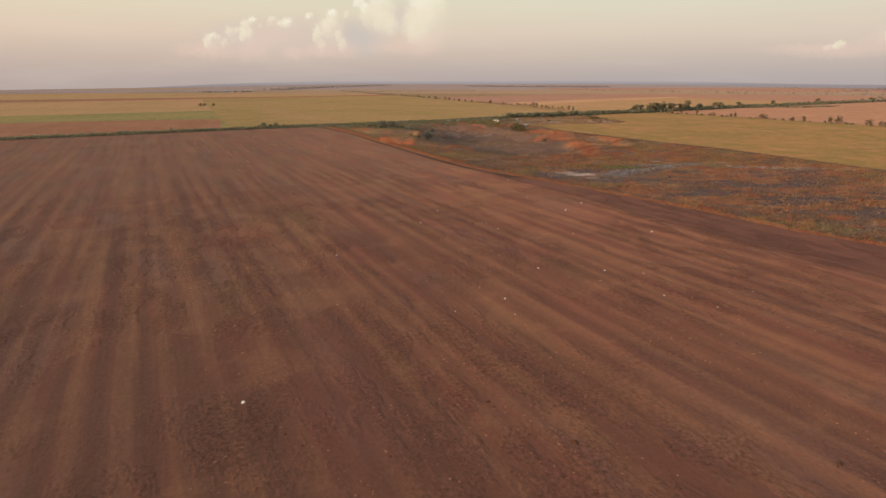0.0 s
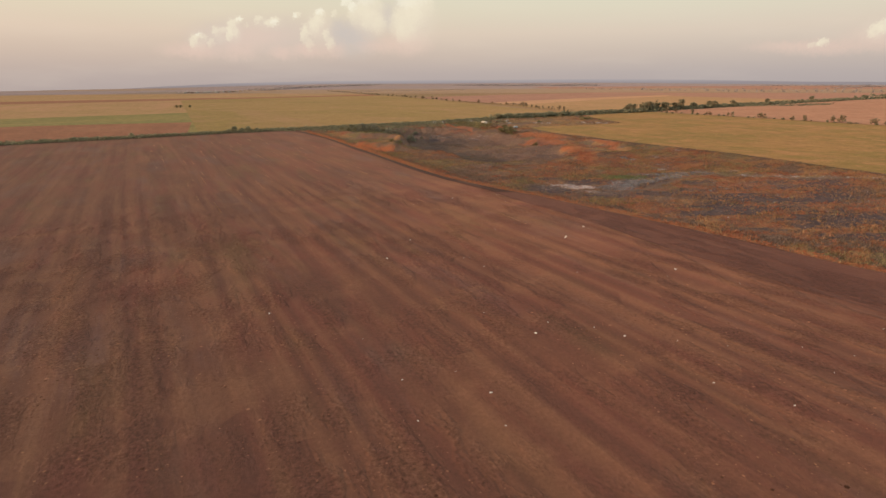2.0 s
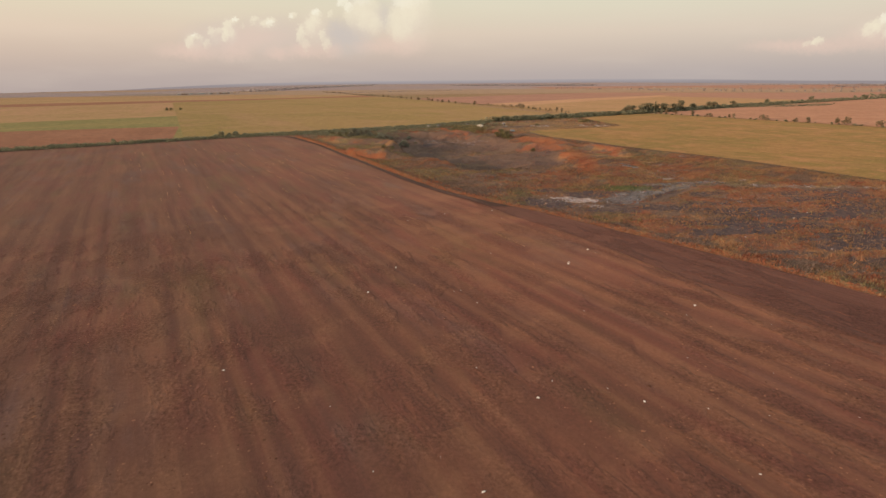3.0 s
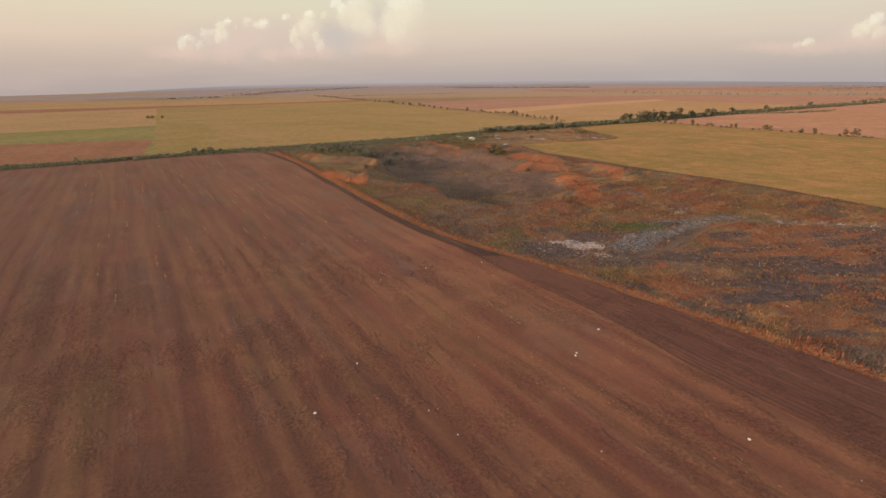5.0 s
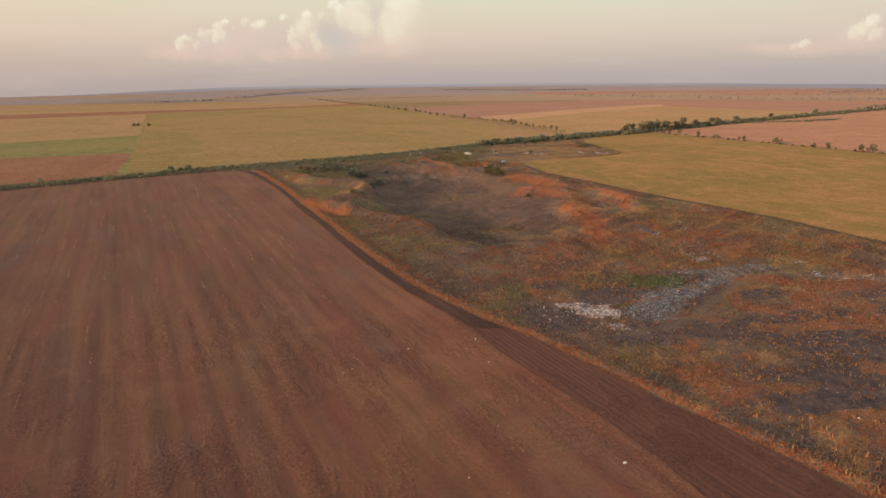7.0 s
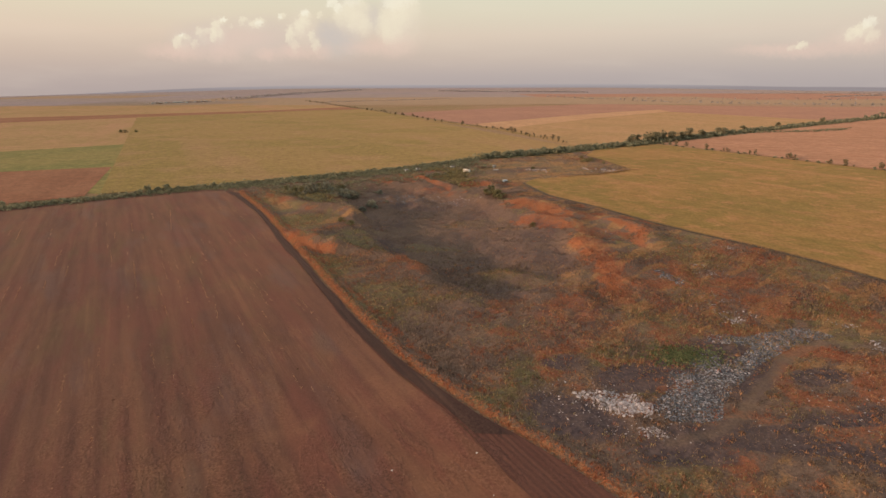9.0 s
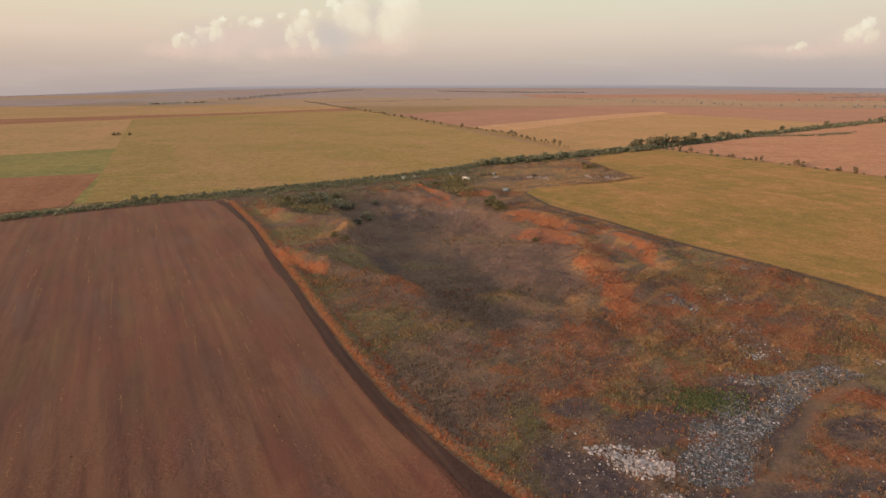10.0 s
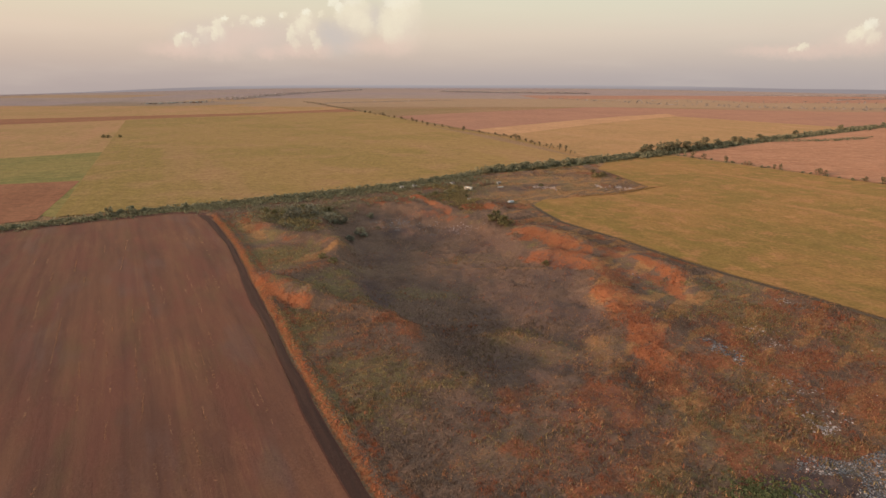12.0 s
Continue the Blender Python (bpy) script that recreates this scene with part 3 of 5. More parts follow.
M_LEAF = leaf_material("shrub_leaves", (0.220, 0.232, 0.162), (0.305, 0.285, 0.195), (0.245, 0.226, 0.152))
M_LEAF_WARM = leaf_material("tree_leaves", (0.255, 0.212, 0.150), (0.325, 0.255, 0.170), (0.23, 0.195, 0.135))
M_LEAF_DARK = leaf_material("belt_tree_leaves", (0.215, 0.205, 0.140), (0.285, 0.250, 0.165), (0.20, 0.185, 0.125))
M_BUSH = leaf_material("bush_leaves", (0.150, 0.150, 0.085), (0.215, 0.190, 0.105), (0.165, 0.148, 0.08))
M_SCRUB = leaf_material("scrub_leaves", (0.235, 0.200, 0.105), (0.310, 0.245, 0.130), (0.225, 0.185, 0.10))
M_LEAF_GREY = leaf_material("silver_leaves", (0.20, 0.205, 0.165), (0.26, 0.25, 0.20), (0.17, 0.175, 0.135))
# leaves of the far woods, paled to mauve-grey by haze put into their colour
M_LEAF_FAR = leaf_material("hazed_far_leaves", (0.33, 0.295, 0.30), (0.40, 0.35, 0.345), (0.31, 0.28, 0.285))
M_BARK = plain_material("bark", (0.09, 0.065, 0.048), (0.15, 0.11, 0.08), 4.0)
M_RUBBLE = plain_material("pale_rubble", (0.64, 0.57, 0.57), (0.24, 0.19, 0.19), 2.0, isl=0.8, skew=0.8)
M_TRASH = plain_material("grey_refuse", (0.064, 0.061, 0.070), (0.44, 0.435, 0.47), 2.0, isl=0.9, skew=2.8)
M_WHITE = plain_material("white_paint", (0.80, 0.77, 0.73), (0.66, 0.62, 0.58), 1.5, 0.6)
M_GREYPAINT = plain_material("grey_sheet", (0.34, 0.34, 0.35), (0.45, 0.44, 0.43), 1.5, 0.5)
M_DARK = plain_material("dark_glass", (0.03, 0.03, 0.035), (0.05, 0.05, 0.05), 2.0, 0.2, 0.0)
M_RUBBER = plain_material("black_rubber", (0.025, 0.025, 0.025), (0.05, 0.045, 0.04), 3.0, 0.9)
M_BROWN = plain_material("weathered_brown", (0.14, 0.085, 0.06), (0.22, 0.14, 0.10), 1.2)
M_BLUE = plain_material("pale_blue_paint", (0.36, 0.42, 0.52), (0.46, 0.50, 0.56), 1.2, 0.5)


# ---- building blocks ----
def mesh_object(name, verts, faces, mat, parent=None, smooth=False):
    me = bpy.data.meshes.new(name)
    v, f = np.asarray(verts, np.float32), np.asarray(faces, np.int32)
    me.vertices.add(len(v))
    me.vertices.foreach_set("co", v.ravel())
    me.loops.add(f.size)
    me.loops.foreach_set("vertex_index", f.ravel())
    me.polygons.add(len(f))
    me.polygons.foreach_set("loop_start", np.arange(0, f.size, f.shape[1], dtype=np.int32))
    me.polygons.foreach_set("use_smooth", np.full(len(f), smooth))
    me.materials.append(mat)
    me.update(calc_edges=True)
    ob = new(name, me)
    ob.parent = parent
    return ob


def part(name, bm, mat, parent, label=""):
    me = bpy.data.meshes.new(name)
    bm.to_mesh(me)
    bm.free()
    me.materials.append(mat)
    ob = new(name, me)
    ob.parent = parent
    return tagged(ob, label) if label else ob


def resample(pts, n):
    p = np.array(pts, float)
    seg = np.hypot(*(p[1:] - p[:-1]).T)
    at = np.concatenate([[0], np.cumsum(seg)])
    t = np.linspace(0, at[-1], n)
    return np.stack([np.interp(t, at, p[:, 0]), np.interp(t, at, p[:, 1])], 1)


def sheet(name, left, right, mat, label, n=40, m=40, lift=0.12, category="field", aligned=False, ragged=0.0):
    """Ground cover between two lines of points, lying on the ground."""
    if aligned:
        a, b = np.array(left, float), np.array(right, float)
        k = max(1, n // max(1, len(left) - 1))
        idx = np.linspace(0, len(left) - 1, k * (len(left) - 1) + 1)
        a = np.stack([np.interp(idx, range(len(left)), a[:, i]) for i in (0, 1)], 1)
        b = np.stack([np.interp(idx, range(len(right)), b[:, i]) for i in (0, 1)], 1)
    else:
        a, b = resample(left, n + 1), resample(right, n + 1)
    n = len(a) - 1
    if ragged:
        for q, s in ((a, 1), (b, 2)):
            w = (fbm(q[:, 0], q[:, 1], 9.0, 40 + s, 4) - 0.5) * 2 * ragged
            q += np.stack([w, w * 0.6], 1)
    t = np.linspace(0, 1, m + 1)[None, :, None]
    g = (a[:, None, :] * (1 - t) + b[:, None, :] * t).reshape(-1, 2)
    z = height(g[:, 0], g[:, 1]) + lift
    i, j = np.meshgrid(range(n), range(m), indexing="ij")
    q = (i * (m + 1) + j).ravel()
    f = np.stack([q, q + 1, q + m + 2, q + m + 1], 1)
    ob = mesh_object(name, np.column_stack([g, z]), f, mat)
    if ob.data.polygons[0].normal.z < 0:
        ob.data.flip_normals()
    return tagged(ob, label, category, kind="structure")


def axis(lo, hi, stepsize, limit_lo, limit_hi, grow=1.22):
    mid = list(np.arange(lo, hi + 1e-6, stepsize))
    d, out = stepsize * grow, []
    v = lo
    while v > limit_lo:
        v -= d
        d *= grow
        out.append(v)
    d, up, v = stepsize * grow, [], hi
    while v < limit_hi:
        v += d
        d *= grow
        up.append(v)
    return np.array(out[::-1] + mid + up)


# ---- the ground ----
def build_ground():
    xs = axis(-96, 150, 0.85, -4800, 4800)
    ys = axis(80, 440, 0.85, -2500, 4700)
    X, Y = np.meshgrid(xs, ys, indexing="ij")
    Z = ground_z(X, Y)
    nx, ny = len(xs), len(ys)
    i, j = np.meshgrid(range(nx - 1), range(ny - 1), indexing="ij")
    q = (i * ny + j).ravel()
    f = np.stack([q, q + ny, q + ny + 1, q + 1], 1)
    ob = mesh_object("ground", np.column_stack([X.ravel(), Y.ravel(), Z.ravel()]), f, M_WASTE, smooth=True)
    for name, val in zip(("waste", "green", "straw", "russet", "clay", "ash_and_shade", "trail"), (waste_share(X, Y, 0.3), *cover(X, Y), 1 - step(line_gap(X + (fbm(X, Y, 6, 91) - 0.5) * 2, Y, TRAIL), 0.3, 1.7))):
        at = ob.data.attributes.new(name, "FLOAT", "POINT")
        at.data.foreach_set("value", np.ascontiguousarray(val.ravel(), dtype=np.float32))
    return tagged(ob, "rough weedy waste ground and open plain", "ground", kind="structure")


def blob(x, y, cx, cy, rx, ry, turn=0.0):
    c, s = math.cos(turn), math.sin(turn)
    dx, dy = x - cx, y - cy
    return 1 - step(np.hypot((dx * c + dy * s) / rx, (-dx * s + dy * c) / ry), 0.45, 1.1)


def cover(x, y):
    """How much of each cover the waste land bears: green weeds, dry straw, russet weeds, bare clay, ash with the pit's
    painted shade.
    """
    w = waste_share(x, y, 0.3)
    n1, n2, n3 = fbm(x, y, 16, 11, 5), fbm(x, y, 7, 21, 4), fbm(x, y, 3.0, 31, 3)
    n4 = fbm(x, y, 2.2, 37, 2)
    streak = fbm(x * 0.55 + y * 0.83, (y * 0.55 - x * 0.83) * 3.0, 12, 81)
    wisp = fbm(x * 0.8 + y * 0.6, (y * 0.8 - x * 0.6) * 3.5, 10, 83)
    pit = np.where(inside(x, y, PIT), step(line_gap(x, y, PIT + PIT[:1]), 0.0, 7.0), 0.0)

    def along(pts, wd):
        return 1 - step(line_gap(x + (n3 - 0.5) * wd, y + (n2 - 0.5) * wd, pts), 0.2 * wd, 1.25 * wd)
    green = 0.65 * step(n1, 0.48, 0.68) * (0.4 + n4) * (1 - 0.7 * pit)
    for cx, cy, rx, ry, amt in ((-22, 244, 17, 24, 1.0), (0, 222, 18, 20, 0.9), (-40, 302, 19, 17, 1.15), (64, 193, 7, 4.5, 1.0), (-52, 325, 12, 12, 0.9), (-45, 368, 28, 14, 1.1), (20, 400, 28, 10, 0.8), (89, 261, 4, 7, 1.3), (102, 262, 10, 7, 0.7), (78, 222, 9, 8, 0.8),
                                (44, 240, 12, 10, 0.7), (10, 282, 18, 8, 0.7), (30, 205, 16, 10, 0.6), (34, 250, 10, 7, 0.8), (52, 240, 9, 8, 0.7), (30, 312, 24, 7, 0.6), (-10, 302, 8, 8, 0.6), (62, 210, 10, 7, 0.8), (84, 232, 9, 6, 0.6)):
        green = np.maximum(green, amt * blob(x, y, cx, cy, rx, ry) * (0.20 + 0.5 * n2 + 0.4 * n4))
    east = step(x, 30, 70)
    straw = (0.35 + 0.55 * east) * step(wisp, 0.46, 0.66) * (1 - 0.75 * pit)
    for pts, wd, amt in (([(-31, 298), (-25, 306), (-20, 313)], 3.8, 1.1), ([(-34, 284), (-26, 280), (-18, 272), (-4, 261)], 1.2, 1.0), ([(-60, 337), (-52, 325)], 5.0, 1.0), ([(17, 302), (38, 299), (56, 291)], 1.1, 0.8), ([(8, 313), (31, 308)], 1.0, 0.7),
                         ([(20, 264), (34, 262), (52, 262)], 0.9, 0.7), ([(53, 246), (50, 232)], 5.0, 0.8), ([(-30, 262), (-14, 236), (2, 214)], 2.0, 0.5), ([(26, 252), (38, 249)], 2.5, 0.7), ([(54, 296), (72, 316), (60, 330)], 2.0, 0.7)):
        straw = np.maximum(straw, amt * along(pts, wd) * (0.45 + 0.7 * n3))
    russet = 0.75 * step(n2, 0.50, 0.70) * (1 - 0.7 * pit)
    for cx, cy, rx, ry, t in ((72, 220, 30, 30, 0), (96, 240, 30, 44, -0.5), (38, 206, 30, 16, 0), (98, 168, 28, 14, 0.3), (48, 160, 20, 8, -0.6), (-6, 240, 12, 12, 0), (54, 222, 12, 14, 0)):
        russet = np.maximum(russet, blob(x, y, cx, cy, rx, ry, t) * (0.02 + 0.55 * streak + 0.45 * (n4 - 0.35)))
    for pts, wd in (([(74, 185), (76, 178), (81, 172), (90, 166)], 3.4), ([(83, 193), (91, 193), (98, 189), (110, 184)], 3.2), ([(66, 270), (66, 247), (62, 231), (60, 220)], 6.0)):
        russet = np.maximum(russet, 1.0 * along(pts, wd) * (0.4 + 0.7 * n3))
    yard = blob(x, y, 78, 424, 74, 46, 0.5)
    straw = np.maximum(straw, yard * (0.10 + 0.65 * n2 * (0.5 + n4)))
    green = np.maximum(green, yard * (0.15 + 0.7 * n1))
    russet = russet * (1 - 0.7 * yard)
    west = 1 - step(x + 0.35 * (y - 250), -2, 10)
    russet = russet * (1 - 0.55 * west) + 0.3 * west * step(wisp, 0.54, 0.68)
    edge = line_gap(x, y, TRACK_FAR) + (n3 - 0.5) * 1.6
    verge = 1 - step(np.abs(edge - 1.0), 0.5, 1.5)
    second = (1 - step(np.abs(edge - 5.0 - 1.5 * (n1 - 0.5)), 0.4, 1.6)) * step(y, 150, 185)
    clay = np.zeros_like(w)
    for pts, amt, wd in (([(51, 330), (58, 320), (63, 310)], 1.1, 7.5), ([(50, 304), (57, 298), (64, 292)], 1.1, 5.5), ([(60, 304), (66, 300), (69, 306)], 0.9, 4), ([(84, 297), (88, 289), (89, 279), (84, 269)], 1.0, 3.4), ([(62, 270), (65, 257), (64, 245), (61, 230)], 0.95, 4.2),
                         ([(-38, 277), (-32, 271), (-26, 265), (-20, 261)], 0.95, 3.4), ([(4, 396), (12, 390), (16, 375), (22, 364)], 1.0, 3.0), ([(27, 368), (35, 373), (43, 372)], 1.0, 3.6), ([(-64, 346), (-68, 352)], 0.7, 4), ([(-54, 338), (-50, 333)], 0.6, 3)):
        clay = np.maximum(clay, amt * along(pts, wd) * (0.35 + 0.75 * n3))
    ash_and_shade = np.zeros_like(w)
    burns = ((84, 138, 36, 20, -0.5, 1.25), (120, 128, 42, 28, -0.4, 1.25), (98, 166, 34, 16, 0.1, 1.35), (36, 214, 30, 20, 0, 0.5), (58, 168, 22, 7, 0.2, 1.15), (35, 174, 11, 7, -0.6, 1.2), (49, 185, 9, 6, 0.2, 1.3), (66, 188, 22, 13, 0.5, 1.0), (120, 180, 26, 12, 0.1, 1.1), (84, 184, 8, 4, 0.2, 1.2), (72, 168, 14, 6, 0.2, 1.2), (38, 191, 6, 4, 0, 1.0))
    dumps_and_pit = ((10, 345, 28, 13, 0.1, 0.85), (40, 405, 30, 12, 0.4, 0.3), (24, 410, 18, 10, 0.4, 0.3), (74, 352, 9, 28, 0.5, 0.8), (5, 365, 34, 12, 0.2, 0.6), (0, 390, 24, 12, 0.3, 0.4), (77, 284, 7, 12, -0.4, 0.5), (50, 252, 8, 16, 0, 0.4), (30, 255, 22, 14, 0, 0.4), (-4, 282, 9, 18, 0.3, 0.7), (68, 422, 36, 14, 0.4, 0.7))
    for cx, cy, rx, ry, t, amt in burns + dumps_and_pit:
        ash_and_shade = np.maximum(ash_and_shade, amt * blob(x, y, cx, cy, rx, ry, t) * (0.05 + 0.75 * n1 + 0.75 * n3))
    burnt = blob(x, y, 98, 165, 46, 30, 0.1)
    green, straw = green * (1 - 0.75 * burnt), straw * (1 - 0.5 * burnt)
    gapy = step(fbm(x * 0.45, y * 1.25, 5, 95), 0.52, 0.63)
    open_east = step(x + y * 0.2, 84, 96) * (1 - step(y, 178, 190))
    ash_and_shade = ash_and_shade * (1 - 0.95 * gapy * open_east)
    russet = np.maximum(russet, 0.7 * gapy * open_east * (0.3 + n2))
    # shade painted on: the pit floor takes the dark ash colour
    ash_and_shade = np.maximum(ash_and_shade, pit * (0.15 + 0.44 * n2 + 0.14 * step(x, 12, 36) - 0.2 * green)) * (1 - verge)
    straw = np.maximum(straw, verge * (0.4 + 0.5 * n3))
    clay = np.maximum(clay, verge * (0.15 + 0.6 * n3))
    clay = np.maximum(clay, second * (0.15 + 0.7 * n3))
    return green * w, straw * w, russet * w, clay * w, ash_and_shade * w


build_ground()

def build_horizon_haze():
    """A glowing strip of painted haze along the horizon, beyond all the fields."""
    mat, k = material("horizon_haze_glow")
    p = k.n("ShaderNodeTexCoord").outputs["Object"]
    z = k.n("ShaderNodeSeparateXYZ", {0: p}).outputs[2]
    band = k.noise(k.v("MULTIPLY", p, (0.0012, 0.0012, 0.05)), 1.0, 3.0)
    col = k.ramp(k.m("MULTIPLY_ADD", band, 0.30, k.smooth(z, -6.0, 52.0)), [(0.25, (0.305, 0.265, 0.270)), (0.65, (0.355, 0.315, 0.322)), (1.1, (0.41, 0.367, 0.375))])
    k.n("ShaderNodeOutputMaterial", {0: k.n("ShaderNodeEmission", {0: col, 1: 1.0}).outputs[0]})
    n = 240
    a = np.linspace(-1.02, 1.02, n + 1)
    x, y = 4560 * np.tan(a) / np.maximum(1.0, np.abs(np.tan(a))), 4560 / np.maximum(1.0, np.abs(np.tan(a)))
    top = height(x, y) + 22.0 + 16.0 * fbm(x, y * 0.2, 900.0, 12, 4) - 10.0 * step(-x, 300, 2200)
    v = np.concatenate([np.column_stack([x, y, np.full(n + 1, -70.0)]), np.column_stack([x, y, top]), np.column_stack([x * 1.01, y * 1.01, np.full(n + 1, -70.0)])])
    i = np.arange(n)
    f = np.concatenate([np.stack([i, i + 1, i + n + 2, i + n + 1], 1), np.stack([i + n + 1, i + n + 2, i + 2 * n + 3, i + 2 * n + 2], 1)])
    return tagged(mesh_object("backdrop", v, f, mat), "glowing strip of painted mauve haze on the horizon", "backdrop", kind="structure")


build_horizon_haze()

# ---- fields and tracks ----
FIELD_TOP = [(-900, -133), (-500, 113), (-160, 332), (-131, 350), (-104, 362), (-94, 363.5)]
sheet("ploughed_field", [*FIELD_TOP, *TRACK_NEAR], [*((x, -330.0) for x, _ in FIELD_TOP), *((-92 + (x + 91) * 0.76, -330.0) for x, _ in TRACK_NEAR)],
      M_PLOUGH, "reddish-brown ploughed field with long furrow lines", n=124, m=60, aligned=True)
sheet("tilled_strip", TRACK_NEAR, TRACK_FAR, M_TILLED, "dark freshly tilled strip along the field edge", n=200, m=8, lift=0.16, category="soil strip", aligned=True, ragged=0.4)
RUT = [i for i, q in enumerate(TRACK_FAR) if q[1] > 168]
sheet("rutted_track", [(TRACK_NEAR[i][0] * 0.9 + TRACK_FAR[i][0] * 0.1, TRACK_NEAR[i][1] * 0.9 + TRACK_FAR[i][1] * 0.1) for i in RUT], [(TRACK_NEAR[i][0] * 0.12 + TRACK_FAR[i][0] * 0.88, TRACK_NEAR[i][1] * 0.12 + TRACK_FAR[i][1] * 0.88) for i in RUT],
      M_RUT, "dark rutted dirt track between field and verge", n=150, m=6, lift=0.24, category="dirt track", aligned=True, ragged=0.25)
sheet("field_track", [(-900, -128), (-500, 118), (-160, 336.5), (-131, 354.5), (-104, 366.5), (-93, 367.5), (-85, 362), (-81, 354)], [(-900, -135), (-500, 111), (-160, 331), (-131, 349.5), (-104, 362), (-94, 363), (-89, 359), (-85, 352)],
      M_TILLED, "dark dirt track bending round the field corner", n=70, m=3, lift=0.18, category="dirt track", aligned=True, ragged=0.3)
sheet("ripe_field", OCHRE_EDGE, [(213, 555), (222, 540), (232, 520), (240, 505), (248, 490), (256, 475), (264, 460), (272, 445), (281, 428), (300, 390), (318, 355), (336, 320), (354, 285), (372, 250), (410, 175), (460, 80), (520, -40)],
      M_OCHRE, "ochre ripe crop field beside the waste land", n=96, m=40, lift=0.14, aligned=True, ragged=0.7)
sheet("grass_strip", [(-900, -118), (-500, 130), (-160, 344), (-99, 382), (-62, 402), (-6, 433), (51, 481), (142, 530)], [(-900, -130), (-500, 116), (-160, 334), (-104, 366), (-64, 388), (-6, 419), (51, 466), (142, 512)], M_GRASS, "rough olive grass under the shelter belt", n=70, m=4, lift=0.10, category="grass", aligned=True, ragged=0.8)
sheet("yellow_field", [(-152, 358), (-99, 382), (-6, 433), (51, 480), (136, 536)], [(-463, 976), (-390, 1030), (-300, 1100), (-220, 1165), (-125, 1205)], M_YELLOW, "broad yellow-green crop field beyond the shelter belt", n=60, m=60, lift=0.3, aligned=True)
sheet("red_field", [(-157, 354), (-300, 262), (-500, 135), (-900, -110)], [(-197, 446), (-300, 416), (-480, 330), (-900, 60)], M_RED, "bare reddish soil field", n=30, m=20, lift=0.25, aligned=True)
sheet("green_field", [(-150, 357), (-300, 414), (-480, 331), (-900, 61)], [(-263, 582), (-330, 536), (-520, 411), (-900, 151)], M_GREEN, "green crop strip between stubble fields", n=30, m=20, lift=0.2, aligned=True)
sheet("tan_field", [(-262, 581), (-331, 534), (-521, 411), (-900, 151)], [(-460, 982), (-578, 882), (-800, 708), (-1300, 300)], M_TAN, "tan stubble field", n=30, m=20, lift=0.15, aligned=True)
sheet("red_band_field", [(-122, 1196), (-300, 1094), (-580, 872), (-900, 640), (-1400, 250)], [(-170, 1310), (-330, 1150), (-655, 980), (-1000, 730), (-1500, 330)], M_RED, "narrow reddish fallow band", n=30, m=8, lift=0.27, aligned=True)
sheet("pale_field", [(-168, 1300), (-440, 1056), (-655, 974), (-1002, 732), (-1502, 332)], [(-337, 1660), (-612, 1440), (-1000, 1430), (-1500, 1010), (-2200, 480)], M_TAN, "pale stubble field far off", n=30, m=16, lift=0.25, aligned=True)
sheet("grassy_margin", [(134, 548), (112, 640), (90, 706), (4, 880), (-124, 1196)], [(144, 545), (122, 640), (102, 706), (16, 880), (-112, 1196)], M_YELLOW, "dry yellow margin under a row of trees", n=60, m=4, lift=0.24, category="grass", aligned=True, ragged=1.0)
sheet("stubble_field", [(144, 540), (213, 574), (311, 640), (471, 742), (575, 811)], [(98, 722), (170, 800), (248, 875), (360, 975), (454, 1052)], M_STUB, "ochre stubble field behind the trees", n=40, m=20, lift=0.3, aligned=True)
sheet("pale_stubble_field", [(99, 718), (171, 796), (248, 877), (360, 977), (454, 1054)], [(70, 790), (150, 870), (235, 950), (350, 1050), (470, 1130)], M_PALE, "light pinkish stubble strip", n=30, m=8, lift=0.34, aligned=True)
sheet("red_fallow_field", [(70, 786), (152, 866), (235, 952), (350, 1052), (472, 1132)], [(-45, 1060), (60, 1150), (170, 1230), (300, 1330), (420, 1420)], M_RED_FAR, "reddish fallow field", n=30, m=20, lift=0.25, aligned=True)
sheet("fallow_field", [(450, 1040), (515, 925), (575, 806), (700, 885), (1000, 1075)], [(405, 1430), (560, 1340), (720, 1260), (880, 1180), (1120, 1240)], M_RED_FAR, "dull red fallow field", n=30, m=20, lift=0.2, aligned=True)
sheet("pink_field", [(219, 560), (283, 428), (360, 275), (440, 120), (520, -40)], [(641, 828), (760, 900), (900, 800), (1050, 600), (1250, 300)], M_PINK, "pinkish stubble field with drill lines", n=30, m=40, lift=0.25, aligned=True)


